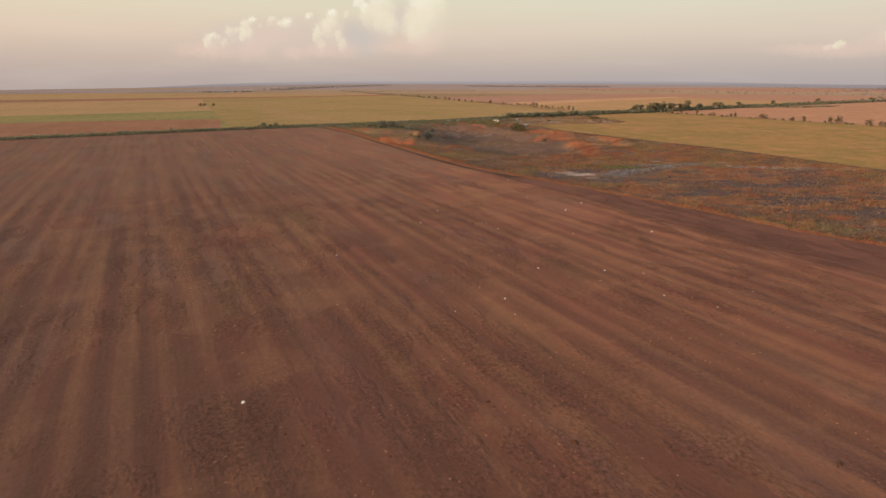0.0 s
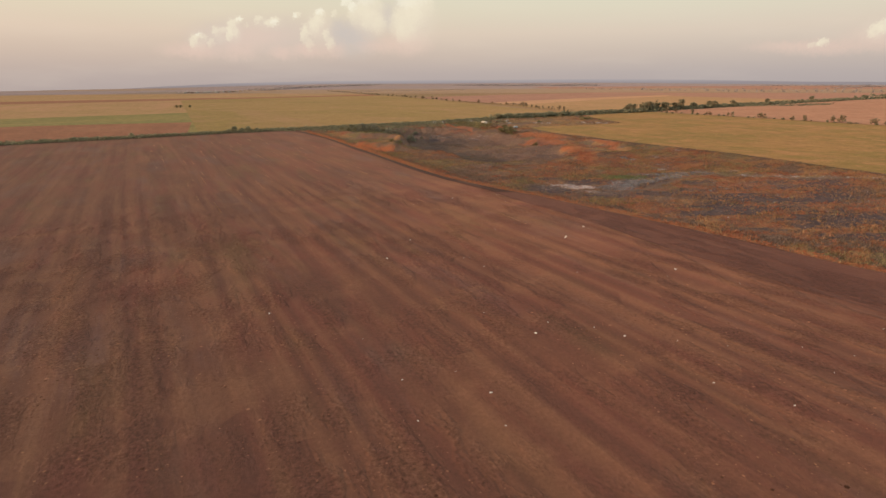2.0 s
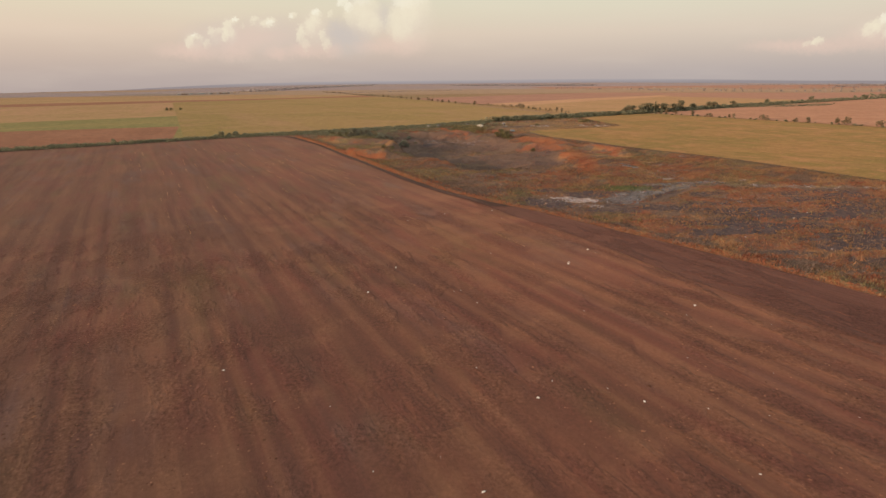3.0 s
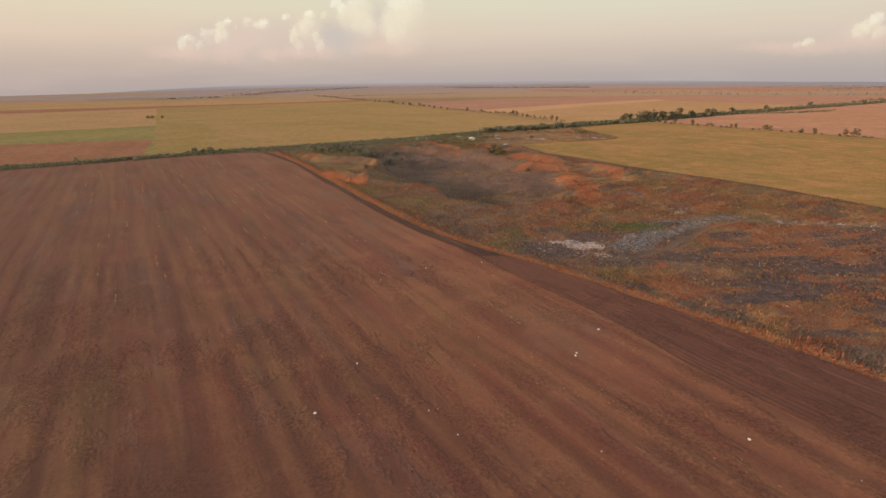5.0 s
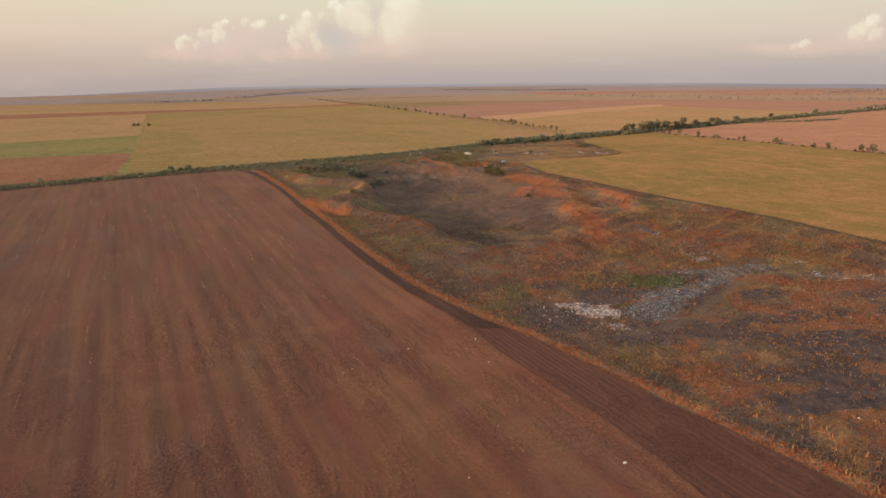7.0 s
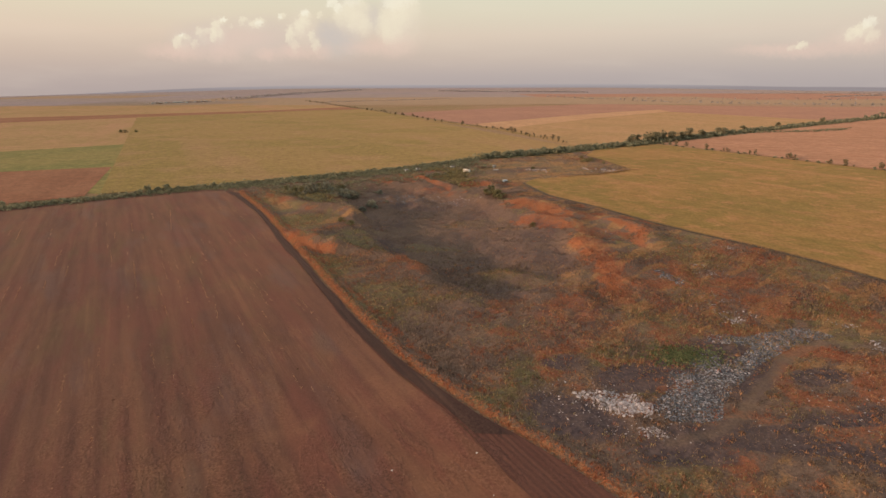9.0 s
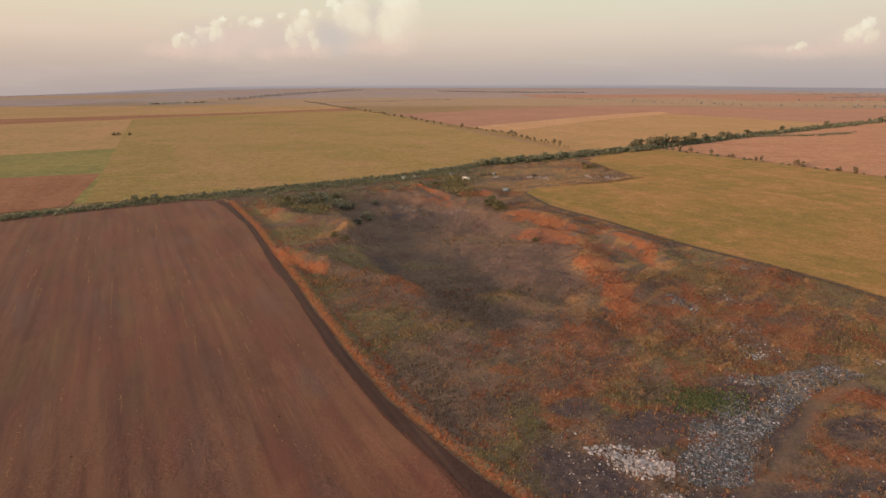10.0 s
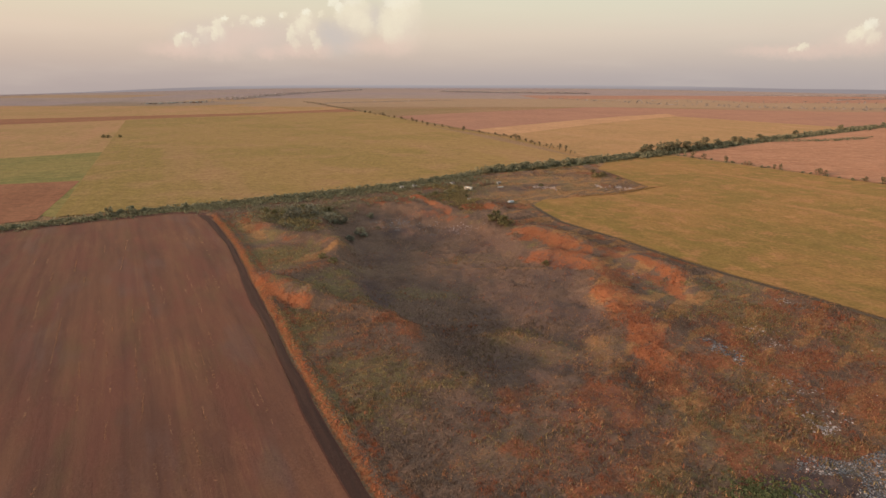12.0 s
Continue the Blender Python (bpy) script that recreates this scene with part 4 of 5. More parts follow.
def build_far_fields():
    """Rows of large fields out to the horizon."""
    rng = random.Random(5)
    mats = [M_HAZE_GREY, M_OLIVE, M_RED_FAR, M_RED_HAZED, M_HAZE_GREY, M_RED_HAZED, M_HAZE_MAUVE]
    # the furthest rows use only the colours with painted haze
    hazy = [M_HAZE_GREY, M_HAZE_MAUVE, M_HAZE_MAUVE]
    words = {"haze_mauve_fallow": "mauve-grey fallow field", "haze_grey_fallow": "greyish fallow field", "olive_pasture": "olive dry pasture", "tan_stubble": "tan stubble field", "hazed_red_fallow": "reddish fallow field", "haze_greyed_red_fallow": "faded reddish fallow field", "pink_stubble": "pinkish stubble field"}
    for row, (d0, d1) in enumerate(((1420, 1700), (1700, 2050), (2050, 2500), (2500, 3100), (3100, 3800), (3800, 4600))):
        s, count = -3600.0 - rng.uniform(0, 500), row
        while s < 3900:
            wdt = rng.uniform(450, 1150)
            a0, a1 = s - 4, s + wdt + 4
            mid = Vector((s + wdt / 2, (d0 + d1) / 2))
            mat = rng.choice(hazy if row > 2 else mats if mid.x > -500 else [M_HAZE_GREY, M_OLIVE, M_HAZE_MAUVE])
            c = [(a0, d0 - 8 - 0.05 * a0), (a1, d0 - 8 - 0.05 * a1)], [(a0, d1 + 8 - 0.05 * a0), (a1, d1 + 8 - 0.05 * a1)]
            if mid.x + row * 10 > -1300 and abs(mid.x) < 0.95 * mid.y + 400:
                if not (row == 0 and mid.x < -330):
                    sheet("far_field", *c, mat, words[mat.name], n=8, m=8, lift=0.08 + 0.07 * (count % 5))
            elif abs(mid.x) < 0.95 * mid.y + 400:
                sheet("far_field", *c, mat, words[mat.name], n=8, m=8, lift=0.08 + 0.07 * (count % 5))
            s += wdt
            count += 1


build_far_fields()
sheet("dirt_path", [(64, 378), (70, 347), (86, 321), (97, 298.5), (107, 281), (120, 263), (129, 248), (155, 187), (189, 110)], [(62.4, 377), (68.4, 346), (84.4, 320), (95.4, 297.7), (105.8, 280), (118.8, 262), (127.8, 247), (153.8, 186.5), (187.6, 109.5)], M_DIRT, "dark trodden path along the crop edge", n=64, m=2, lift=0.16, category="path", aligned=True, ragged=0.3)


# ---- weeds ----
def tufts(name, x, y, size, mat, label, rng, blades=6, squat=1.0, lift=0.0, slim=1.0):
    """Many small spiky clumps in one mesh."""
    n = len(x)
    z = ground_z(x, y)
    ang = rng.uniform(0, 2 * np.pi, (n, 1)) + np.arange(blades)[None, :] * (2 * np.pi / blades) + rng.uniform(-.4, .4, (n, blades))
    out = rng.uniform(0.0, 0.34, (n, blades)) * size[:, None]
    tall = rng.uniform(0.5, 1.15, (n, blades)) * size[:, None] * squat
    wide = rng.uniform(0.22, 0.42, (n, blades)) * size[:, None] * slim
    cx, cy, cz = x[:, None], y[:, None], z[:, None] - 0.06 + lift
    dx, dy = np.cos(ang), np.sin(ang)
    b = rng.uniform(0.4, 0.7, (n, blades)) * size[:, None]
    v = np.empty((n, blades, 3, 3))
    v[:, :, 0] = np.stack([cx + dx * b - dy * wide, cy + dy * b + dx * wide, cz + 0 * dx], -1)
    v[:, :, 1] = np.stack([cx + dx * b + dy * wide, cy + dy * b - dx * wide, cz + 0 * dx], -1)
    v[:, :, 2] = np.stack([cx + dx * out, cy + dy * out, cz + tall], -1)
    v = v.reshape(-1, 3)
    f = np.arange(len(v)).reshape(-1, 3)
    return tagged(mesh_object(name, v, f, mat), label, "weeds", kind="stuff")


def build_weeds():
    rng = np.random.default_rng(4)
    n = 720000
    x, y = rng.uniform(-95, 175, n), rng.uniform(85, 500, n)
    near = rng.uniform(0, 1, n) < 0.35
    y = np.where(near, 85 + (y - 85) * 0.42, y)
    keep = inside(x, y, WASTE)
    x, y = x[keep], y[keep]
    green, straw, russet, clay, ash_and_shade = cover(x, y)
    pick = rng.uniform(0, 1, len(x))
    size = rng.uniform(0.20, 0.60, len(x)) * (0.5 + 1.0 * fbm(x, y, 12, 51)) * np.where(rng.uniform(0, 1, len(x)) < 0.10 + 0.25 * (fbm(x, y, 5, 53) > 0.52), 1.35, 0.8)
    bare = (line_gap(x, y, TRAIL) < 1.1) | (pick < ash_and_shade * 0.8) | (pick < clay * 0.42) | ((line_gap(x, y, TRACK_FAR) < 2.4) & (pick < 0.75)) | (pick < 0.6 * blob(x, y, 78, 424, 74, 46, 0.5)) | (pick < 0.5 * blob(x, y, 98, 165, 46, 30, 0.1))
    kind = np.full(len(x), 2)
    r = rng.uniform(0, 1, len(x))
    kind[r < russet * 1.1] = 1
    kind[(r > 0.25) & (r < 0.25 + straw * 0.75)] = 0
    kind[(r > 0.6) & (r < 0.6 + russet * 0.2)] = 0
    kind[rng.uniform(0, 1, len(x)) < green * 0.85] = 3
    edge = line_gap(x, y, TRACK_FAR) < 2.5
    kind[edge & (r < 0.6)] = 1
    kind[(clay > 0.4) & (r < 0.8)] = 1
    for i, (name, mat, label) in enumerate((("straw_weeds", M_STRAW, "dry straw-coloured weeds on the waste land"), ("russet_weeds", M_RUSSET, "russet dried weeds on the waste land"),
                                            ("brown_weeds", M_DULL, "dull brown dry grass on the waste land"), ("green_weeds", M_WEED, "low green weeds on the waste land"))):
        s = (kind == i) & ~bare
        tufts(name, x[s], y[s], size[s], mat, label, rng, 4, 0.8, 0.0, 0.5)
    gx, gy = rng.normal(62, 3.6, 1300), rng.normal(192.5, 2.0, 1300)
    tufts("green_weeds", gx, gy, rng.uniform(0.25, 0.65, 1300), M_NETTLE, "tall fresh green weeds beside the refuse", rng, 6, 0.6)
    tx, ty = rng.uniform(44, 150, 17000), rng.uniform(90, 235, 17000)
    ok = inside(tx, ty, WASTE) & (fbm(tx * 0.45, ty * 1.25, 5, 97) > 0.54) & (line_gap(tx, ty, TRAIL) > 1.5) & ~inside(tx, ty, HEAP)
    tufts("straw_tussocks", tx[ok], ty[ok], rng.gamma(3.0, 0.12, ok.sum()) + 0.1, M_TUSSOCK, "pale straw tussocks on the burnt ground", rng, 8, 0.45, 0.0, 0.5)
    # the dense dry verge along the tilled strip
    p = resample(TRACK_FAR[:-1], 14000)
    off = 0.2 + rng.gamma(1.8, 0.62, len(p))
    d = np.gradient(p, axis=0)
    d /= np.hypot(d[:, 0], d[:, 1])[:, None]
    p = p + np.stack([-d[:, 1], d[:, 0]], 1) * off[:, None] + rng.normal(0, 0.3, p.shape)
    tufts("verge_weeds", p[:, 0], p[:, 1], rng.uniform(0.25, 0.6, len(p)), M_VERGE, "dense dry orange weeds along the strip", rng, 5, 0.3)
    # sparse tufts and clods in lines over the ploughed field
    m = 170000
    s, r = np.round(rng.uniform(-90, 90, m) / 1.5) * 1.5 + rng.normal(0, 0.36, m), rng.uniform(-40, 1, m) + rng.uniform(0, 1, m) ** 1.6 * 290
    px, py = s * ROWS_ACROSS[0] - r * ROWS_ACROSS[1] + 30, s * ROWS_ACROSS[1] + r * ROWS_ACROSS[0]
    lines = fbm(s, r * 0.2, 5, 62)
    ok = (0.5 * fbm(px, py, 13, 61) + 0.5 * lines > 0.525) & ~inside(px, py, WASTE) & (line_gap(px, py, TRACK_NEAR) > 4) & (py < 330) & inside(px, py, [(-160, 320), (-92, 360), *TRACK_NEAR[1:], (40, -20), (-160, -20)])
    px, py = px[ok], py[ok]
    c = len(px)
    size = rng.gamma(3.0, 0.024, c) + 0.04
    ring = np.array([(1, 0, 0), (0.3, 0.95, 0), (-0.8, 0.6, 0), (-0.8, -0.6, 0), (0.3, -0.95, 0), (0, 0, 0.28)], float)
    v = ring[None] * size[:, None, None] * rng.uniform(0.6, 1.3, (c, 6, 3))
    v += np.stack([px, py, height(px, py) + 0.10], 1)[:, None, :]
    f = np.array([(0, 1, 5), (1, 2, 5), (2, 3, 5), (3, 4, 5), (4, 0, 5)])[None] + (np.arange(c) * 6)[:, None, None]
    tagged(mesh_object("field_clods", v.reshape(-1, 3), f.reshape(-1, 3), M_CLOD), "reddish-brown clods in lines along the furrows", "clods", kind="stuff")

    # thin broken lines of dead stalks left between furrows
    spots = []
    runs = [*STALK_LINES]
    for _ in range(95):
        a, r = rng.uniform(18, 128), rng.uniform(165, 335)
        long = rng.uniform(4, 15)
        x0, y0 = a * ROWS_ACROSS[0] - r * ROWS_ACROSS[1], a * ROWS_ACROSS[1] + r * ROWS_ACROSS[0]
        runs.append(((x0, y0), (x0 + long * ROWS_ACROSS[1], y0 - long * ROWS_ACROSS[0])))
    for a, b in runs:
        c = int(10 * math.hypot(b[0] - a[0], b[1] - a[1]))
        f = rng.uniform(0, 1, c)
        f = f[fbm(f * 40, f * 0 + a[0], 9, 77) > 0.42]
        spots.append(np.stack([a[0] + (b[0] - a[0]) * f + rng.normal(0, 0.10, len(f)), a[1] + (b[1] - a[1]) * f + rng.normal(0, 0.10, len(f))], 1))
    p = np.concatenate(spots)
    p = p[inside(p[:, 0], p[:, 1], [(-160, 320), (-104, 358), *TRACK_NEAR[1:], (40, -20), (-160, -20)]) & (line_gap(p[:, 0], p[:, 1], TRACK_NEAR) > 2.5)]
    tufts("stalk_rows", p[:, 0], p[:, 1], rng.uniform(0.14, 0.34, len(p)), M_STALK, "thin broken rows of dry pale stalks in the ploughed field", rng, 4, 0.6, 0.12, 0.6)


STALK_LINES = [((17, 145), (23, 133)), ((-5, 162), (0, 156)), ((-63, 221), (-59, 214)), ((-62, 234), (-51, 216)), ((-72, 256), (-62, 239)), ((-65, 260), (-50, 234)), ((-36, 231), (-32, 222)), ((-80, 255), (-60, 220)), ((-101, 323), (-85, 290)), ((-44, 226), (-37, 211)), ((-30, 202), (-27, 197))]
build_weeds()


# ---- trees and shrubs ----
def crown_mesh(name, rng, w, h, z0, clumps, leaves, leaf, mat):
    """Leaves in uneven clumps."""
    vs, fs = [], []
    for _ in range(clumps):
        a, q = rng.uniform(0, 2 * math.pi), rng.uniform(0, 1) ** 0.6
        cz = rng.uniform(0.08, 0.95)
        rad = w * 0.5 * q * math.sqrt(max(0.05, 1 - (2 * cz - 0.9) ** 2 * 0.9))
        c = np.array([rad * math.cos(a), rad * math.sin(a), z0 + cz * h])
        cr = rng.uniform(0.14, 0.27) * w
        for _ in range(leaves):
            d = rng.normal(0, 1, 3)
            d /= np.linalg.norm(d)
            p = c + d * cr * rng.uniform(0.55, 1.0) * np.array([1, 1, 0.8])
            u = np.cross(d, rng.normal(0, 1, 3))
            u /= np.linalg.norm(u) + 1e-6
            t = np.cross(d, u) + 0.5 * d
            s = leaf * rng.uniform(0.6, 1.4)
            k = len(vs)
            vs += [p - u * s, p - t * s * 0.6, p + u * s, p + t * s * 0.7]
            fs.append((k, k + 1, k + 2, k + 3))
    me = bpy.data.meshes.new(name)
    me.from_pydata([tuple(v) for v in vs], [], fs)
    me.materials.append(mat)
    return me


def trunk_mesh(rng, h, w, r):
    """A tapered trunk with a few limbs."""
    bm = bmesh.new()

    def limb(a, b, ra, rb):
        a, b = Vector(a), Vector(b)
        q = (b - a).to_track_quat("Z", "Y")
        rings = []
        for c, rr in ((a, ra), (a.lerp(b, 0.5) + Vector(rng.normal(0, 0.04, 3)) * (b - a).length, (ra + rb) / 2), (b, rb)):
            rings.append([bm.verts.new(c + q @ Vector((rr * math.cos(t), rr * math.sin(t), 0))) for t in np.linspace(0, 2 * math.pi, 6)[:-1]])
        for r0, r1 in zip(rings, rings[1:]):
            for i in range(5):
                bm.faces.new((r0[i], r0[(i + 1) % 5], r1[(i + 1) % 5], r1[i]))
    limb((0, 0, -0.2), (0, 0, h * 0.55), r, r * 0.55)
    for i in range(5):
        a = i * 1.26 + rng.uniform(-0.4, 0.4)
        limb((0, 0, h * (0.28 + 0.05 * i)), (math.cos(a) * w * 0.34, math.sin(a) * w * 0.34, h * rng.uniform(0.6, 0.85)), r * 0.45, r * 0.12)
    me = bpy.data.meshes.new("trunk")
    bm.to_mesh(me)
    bm.free()
    me.materials.append(M_BARK)
    return me


def tree_kind(name, seed, w, h, z0, clumps, leaves, leaf, mat, trunk, label, category):
    rng = np.random.default_rng(seed)
    root = new(name)
    t = new("trunk", trunk_mesh(rng, h, w, trunk))
    t.parent = root
    c = new("crown", crown_mesh("crown", rng, w, h - z0, z0, clumps, leaves, leaf, mat))
    c.parent = root
    return tagged(root, label, category)


def put_first(kind, used, m):
    """The first of a kind stands itself at m; the rest are copies."""
    if kind.name in used:
        return copy_thing(kind, m)
    used.add(kind.name)
    kind.matrix_basis = m
    return kind


def spot(x, y, turn=0.0, s=1.0, sz=None, lift=0.0):
    z = float(height(np.array([x]), np.array([y]))[0])
    return Matrix.Translation((x, y, z + lift)) @ Matrix.Rotation(turn, 4, "Z") @ Matrix.Diagonal((s, s, sz or s, 1))


def build_trees():
    rng = random.Random(11)
    used = set()
    SH = [tree_kind("shrub", 20 + i, 3.6, 2.6, 0.1, 12, 26, 0.30, M_LEAF, 0.08, "dark green shrub of the shelter belt", "shrub") for i in range(3)]
    BIG = [tree_kind("shrub", 30 + i, 6.5, 5.0, 0.3, 20, 30, 0.42, M_LEAF, 0.14, "tall dark green shrub of the shelter belt", "shrub") for i in range(3)]
    TR = [tree_kind("tree", 40 + i, 7.0, 7.6, 1.4, 22, 30, 0.42, M_LEAF_DARK, 0.22, "spreading dark olive tree of the shelter belt", "tree") for i in range(4)]
    ROW = [tree_kind("tree", 50 + i, 4.2, 5.5, 1.0, 12, 26, 0.34, M_LEAF_WARM, 0.14, "small olive-brown tree in a field row", "tree") for i in range(4)]
    SIL = [tree_kind("bush", 60 + i, 6.0, 4.0, 0.1, 18, 30, 0.32, M_LEAF_GREY, 0.10, "silvery green bush in the old pit", "bush") for i in range(2)]
    DK = [tree_kind("bush", 70 + i, 5.5, 4.2, 0.1, 18, 32, 0.32, M_BUSH, 0.10, "dark green bush on the waste land", "bush") for i in range(2)]

    def put(kinds, x, y, s=1.0, sz=None, label="", group=""):
        k = rng.choice(kinds)
        ob = put_first(k, used, spot(x, y, rng.uniform(0, 6.28), s, sz))
        return tagged(ob, label, group=group)

    # low hedge of the belt, west of the yard, and the taller belt eastwards
    for x, y in resample([(-200, 313), *BELT[2:7]], 120):
        put(SH, x + rng.gauss(0, 1.2), y + 2 + rng.gauss(0, 1.6), rng.uniform(0.6, 1.1), rng.uniform(0.45, 0.9), group="shelter belt shrubs")
    for x, y in resample([(-62, 393), (-30, 408), (10, 436), (51, 472)], 40):
        put(SH, x + rng.gauss(0, 2), y - 2 + rng.gauss(0, 4), rng.uniform(0.7, 1.2), rng.uniform(0.5, 0.9), group="shelter belt shrubs")
    for x, y in resample(BELT[6:10], 100):
        put(BIG, x + rng.gauss(0, 2.5), y + rng.gauss(0, 4), rng.uniform(0.6, 1.1), rng.uniform(0.5, 0.95), group="shelter belt shrubs")
    for x, y in [(196, 566), (203, 572), (208, 562), (214, 578), (222, 573), (229, 580), (236, 576), (243, 588), (250, 584), (215, 566), (262, 596), (281, 606), (286, 618), (312, 634), (316, 630), (190, 556), (355, 662), (420, 702), (520, 764)]:
        put(TR, x, y, rng.uniform(0.85, 1.2), group="belt trees")
    # tree row between the far fields
    for i, (x, y) in enumerate(resample([(136, 572), (100, 696), (22, 850), (-120, 1190), (-346, 1690)], 95)):
        if rng.random() < 0.82:
            put(ROW, x + rng.gauss(0, 2.5), y + rng.gauss(0, 2), rng.uniform(0.55, 1.2), group="field row trees")
    for x, y in resample([(136, 560), (100, 696), (40, 815)], 44):
        put(ROW, x + rng.gauss(0, 2.0), y + rng.gauss(0, 2), rng.uniform(0.35, 0.75), group="field row trees")
    # tree row along the ochre field
    for t, n in ((0.13, 2), (0.20, 1), (0.31, 2), (0.40, 4), (0.50, 2), (0.53, 1), (0.66, 2), (0.69, 2), (0.82, 2), (0.87, 2), (0.97, 2), (1.01, 3), (1.12, 2), (1.17, 3), (1.26, 2), (1.36, 2)):
        for _ in range(n):
            q = t + rng.uniform(-0.015, 0.015)
            put(ROW, 213 + q * 80 + rng.gauss(0, 0.6), 562 - q * 155 + rng.gauss(0, 0.6), rng.uniform(0.6, 1.2), group="field row trees")
    for x, y in resample([(219, 550), (330, 335)], 34):
        put(SH, x + rng.gauss(0, 1.5), y + rng.gauss(0, 3), rng.uniform(0.5, 1.0), rng.uniform(0.5, 1.0), group="field row shrubs")
    # two lone pairs in the fields
    for x, y, s in ((-334, 700, 0.9), (-328, 699, 0.8), (-318, 703, 1.0)):
        put(DK, x, y, s * 0.95, s * 0.95, label="lone dark green bush at the field boundary")
    # trees standing out of the low hedge
    for x, y, s in ((-130, 361, 0.9), (-126, 363, 0.8), (-122, 366, 0.9), (-133, 359, 0.7), (-118, 368, 0.7), (-180, 333, 0.6)):
        put(BIG, x, y, s * 0.8, s * 0.95, group="shelter belt shrubs")
    # bushes of the waste land
    for x, y, s in ((-30, 357, 1.1), (-26, 355, 0.9), (-15, 341, 0.85), (-19, 335, 0.7), (-14, 365, 0.9), (-40, 362, 1.0), (-46, 353, 1.2), (-50, 358, 0.9), (-36, 350, 0.6), (-9, 349, 0.5)):
        put(SIL, x, y, s)
    for x, y, s in ((42, 347, 1.5), (45, 341, 1.4), (52.5, 297, 0.55), (-23, 300, 0.7), (-19, 297, 0.7), (-52, 359, 0.9), (-57, 362, 0.8), (-62, 366, 0.8), (-46, 372, 0.9), (-35, 374, 0.8), (16, 402, 0.7), (24, 404, 0.8), (8, 402, 0.6), (33, 398, 0.5), (122, 470, 0.8), (126, 462, 0.7), (78, 425, 0.6), (130, 446, 0.5)):
        put(DK, x, y, s, s * 0.8)


build_trees()


def thicket(name, runs, mat, label, seed):
    """Undergrowth and far woods as one mass of leaf clumps: runs of line, clumps, spread, width and height of a clump."""
    rng = np.random.default_rng(seed)
    vs = []
    for pts, n, spread, w, h in runs:
        c = resample(pts, n) + rng.normal(0, spread, (n, 2))
        z = height(c[:, 0], c[:, 1])
        k = 12
        sw, sh = w * rng.uniform(0.6, 1.3, n), h * rng.uniform(0.45, 1.15, n)
        ang, q, u = rng.uniform(0, 6.283, (n, k)), np.sqrt(rng.uniform(0, 1, (n, k))), rng.uniform(0.0, 1, (n, k))
        q = q * np.sqrt(1 - 0.75 * u * u)
        p = np.stack([c[:, :1] + np.cos(ang) * q * sw[:, None] / 2, c[:, 1:] + np.sin(ang) * q * sw[:, None] / 2, z[:, None] + u * sh[:, None]], -1)
        e1 = rng.normal(0, 1, (n, k, 3))
        e1 /= np.linalg.norm(e1, axis=-1, keepdims=True)
        e2 = np.cross(e1, rng.normal(0, 1, (n, k, 3)))
        e2 /= np.linalg.norm(e2, axis=-1, keepdims=True)
        s = (0.19 * np.minimum(sw, sh * 1.4))[:, None, None] * rng.uniform(0.7, 1.3, (n, k, 1))
        vs.append(np.stack([p - e1 * s, p - e2 * s * 0.7, p + e1 * s, p + e2 * s * 0.7], 2).reshape(-1, 3))
    v = np.concatenate(vs)
    return tagged(mesh_object(name, v, np.arange(len(v)).reshape(-1, 4), mat), label, "undergrowth", kind="stuff")


thicket("hedge_undergrowth", [([(-99, 369), (-62, 387), (-6, 415), (45, 452)], 1500, 3.6, 2.2, 1.1), ([(-80, 366), (-62, 374), (-40, 380), (-10, 396)], 220, 4.5, 1.8, 0.8), ([(-420, 175), *BELT[2:7]], 3200, 3.0, 2.6, 1.6), ([(-66, 352), (-58, 361), (-42, 352), (-38, 340), (-50, 358), (-30, 372)], 480, 5.5, 1.8, 1.0), ([(-420, 171), (-160, 335.5), (-99, 371), (-62, 390), (-6, 421), (45, 462)], 700, 1.3, 1.8, 0.9),
                              ([(-70, 372), (-45, 372), (-20, 384), (20, 402), (52, 440)], 520, 5.0, 2.2, 1.2), (BELT[6:10], 1300, 4.0, 4.2, 3.2), (BELT[9:12], 700, 4.5, 5.0, 3.6), (BELT[11:14], 500, 6.0, 8.0, 6.0),
                              ([(360, 652), (430, 660), (490, 684)], 170, 3.0, 5.0, 2.2)], M_LEAF, "dense low green undergrowth of the shelter belt", 31)
thicket("yard_scrub", [([(12, 424), (28, 424), (30, 402), (18, 398), (36, 384), (26, 372)], 800, 3.8, 2.2, 1.2), ([(-58, 356), (-44, 350), (-36, 338)], 300, 4.0, 2.2, 1.2), ([(118, 452), (126, 462)], 60, 2.0, 2.4, 1.8)], M_SCRUB, "low olive-brown scrub round the yard", 33)
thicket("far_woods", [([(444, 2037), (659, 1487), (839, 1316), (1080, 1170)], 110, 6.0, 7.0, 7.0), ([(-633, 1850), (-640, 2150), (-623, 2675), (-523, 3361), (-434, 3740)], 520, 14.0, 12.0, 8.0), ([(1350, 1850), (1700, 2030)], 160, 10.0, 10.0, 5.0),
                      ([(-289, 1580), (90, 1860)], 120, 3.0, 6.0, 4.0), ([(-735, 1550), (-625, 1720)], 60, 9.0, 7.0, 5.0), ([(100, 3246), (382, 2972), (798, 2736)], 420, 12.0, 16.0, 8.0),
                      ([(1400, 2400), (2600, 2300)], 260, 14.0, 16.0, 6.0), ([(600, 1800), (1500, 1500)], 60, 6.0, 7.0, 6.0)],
        M_LEAF_FAR, "far tree lines between the fields, paled by painted haze", 32)


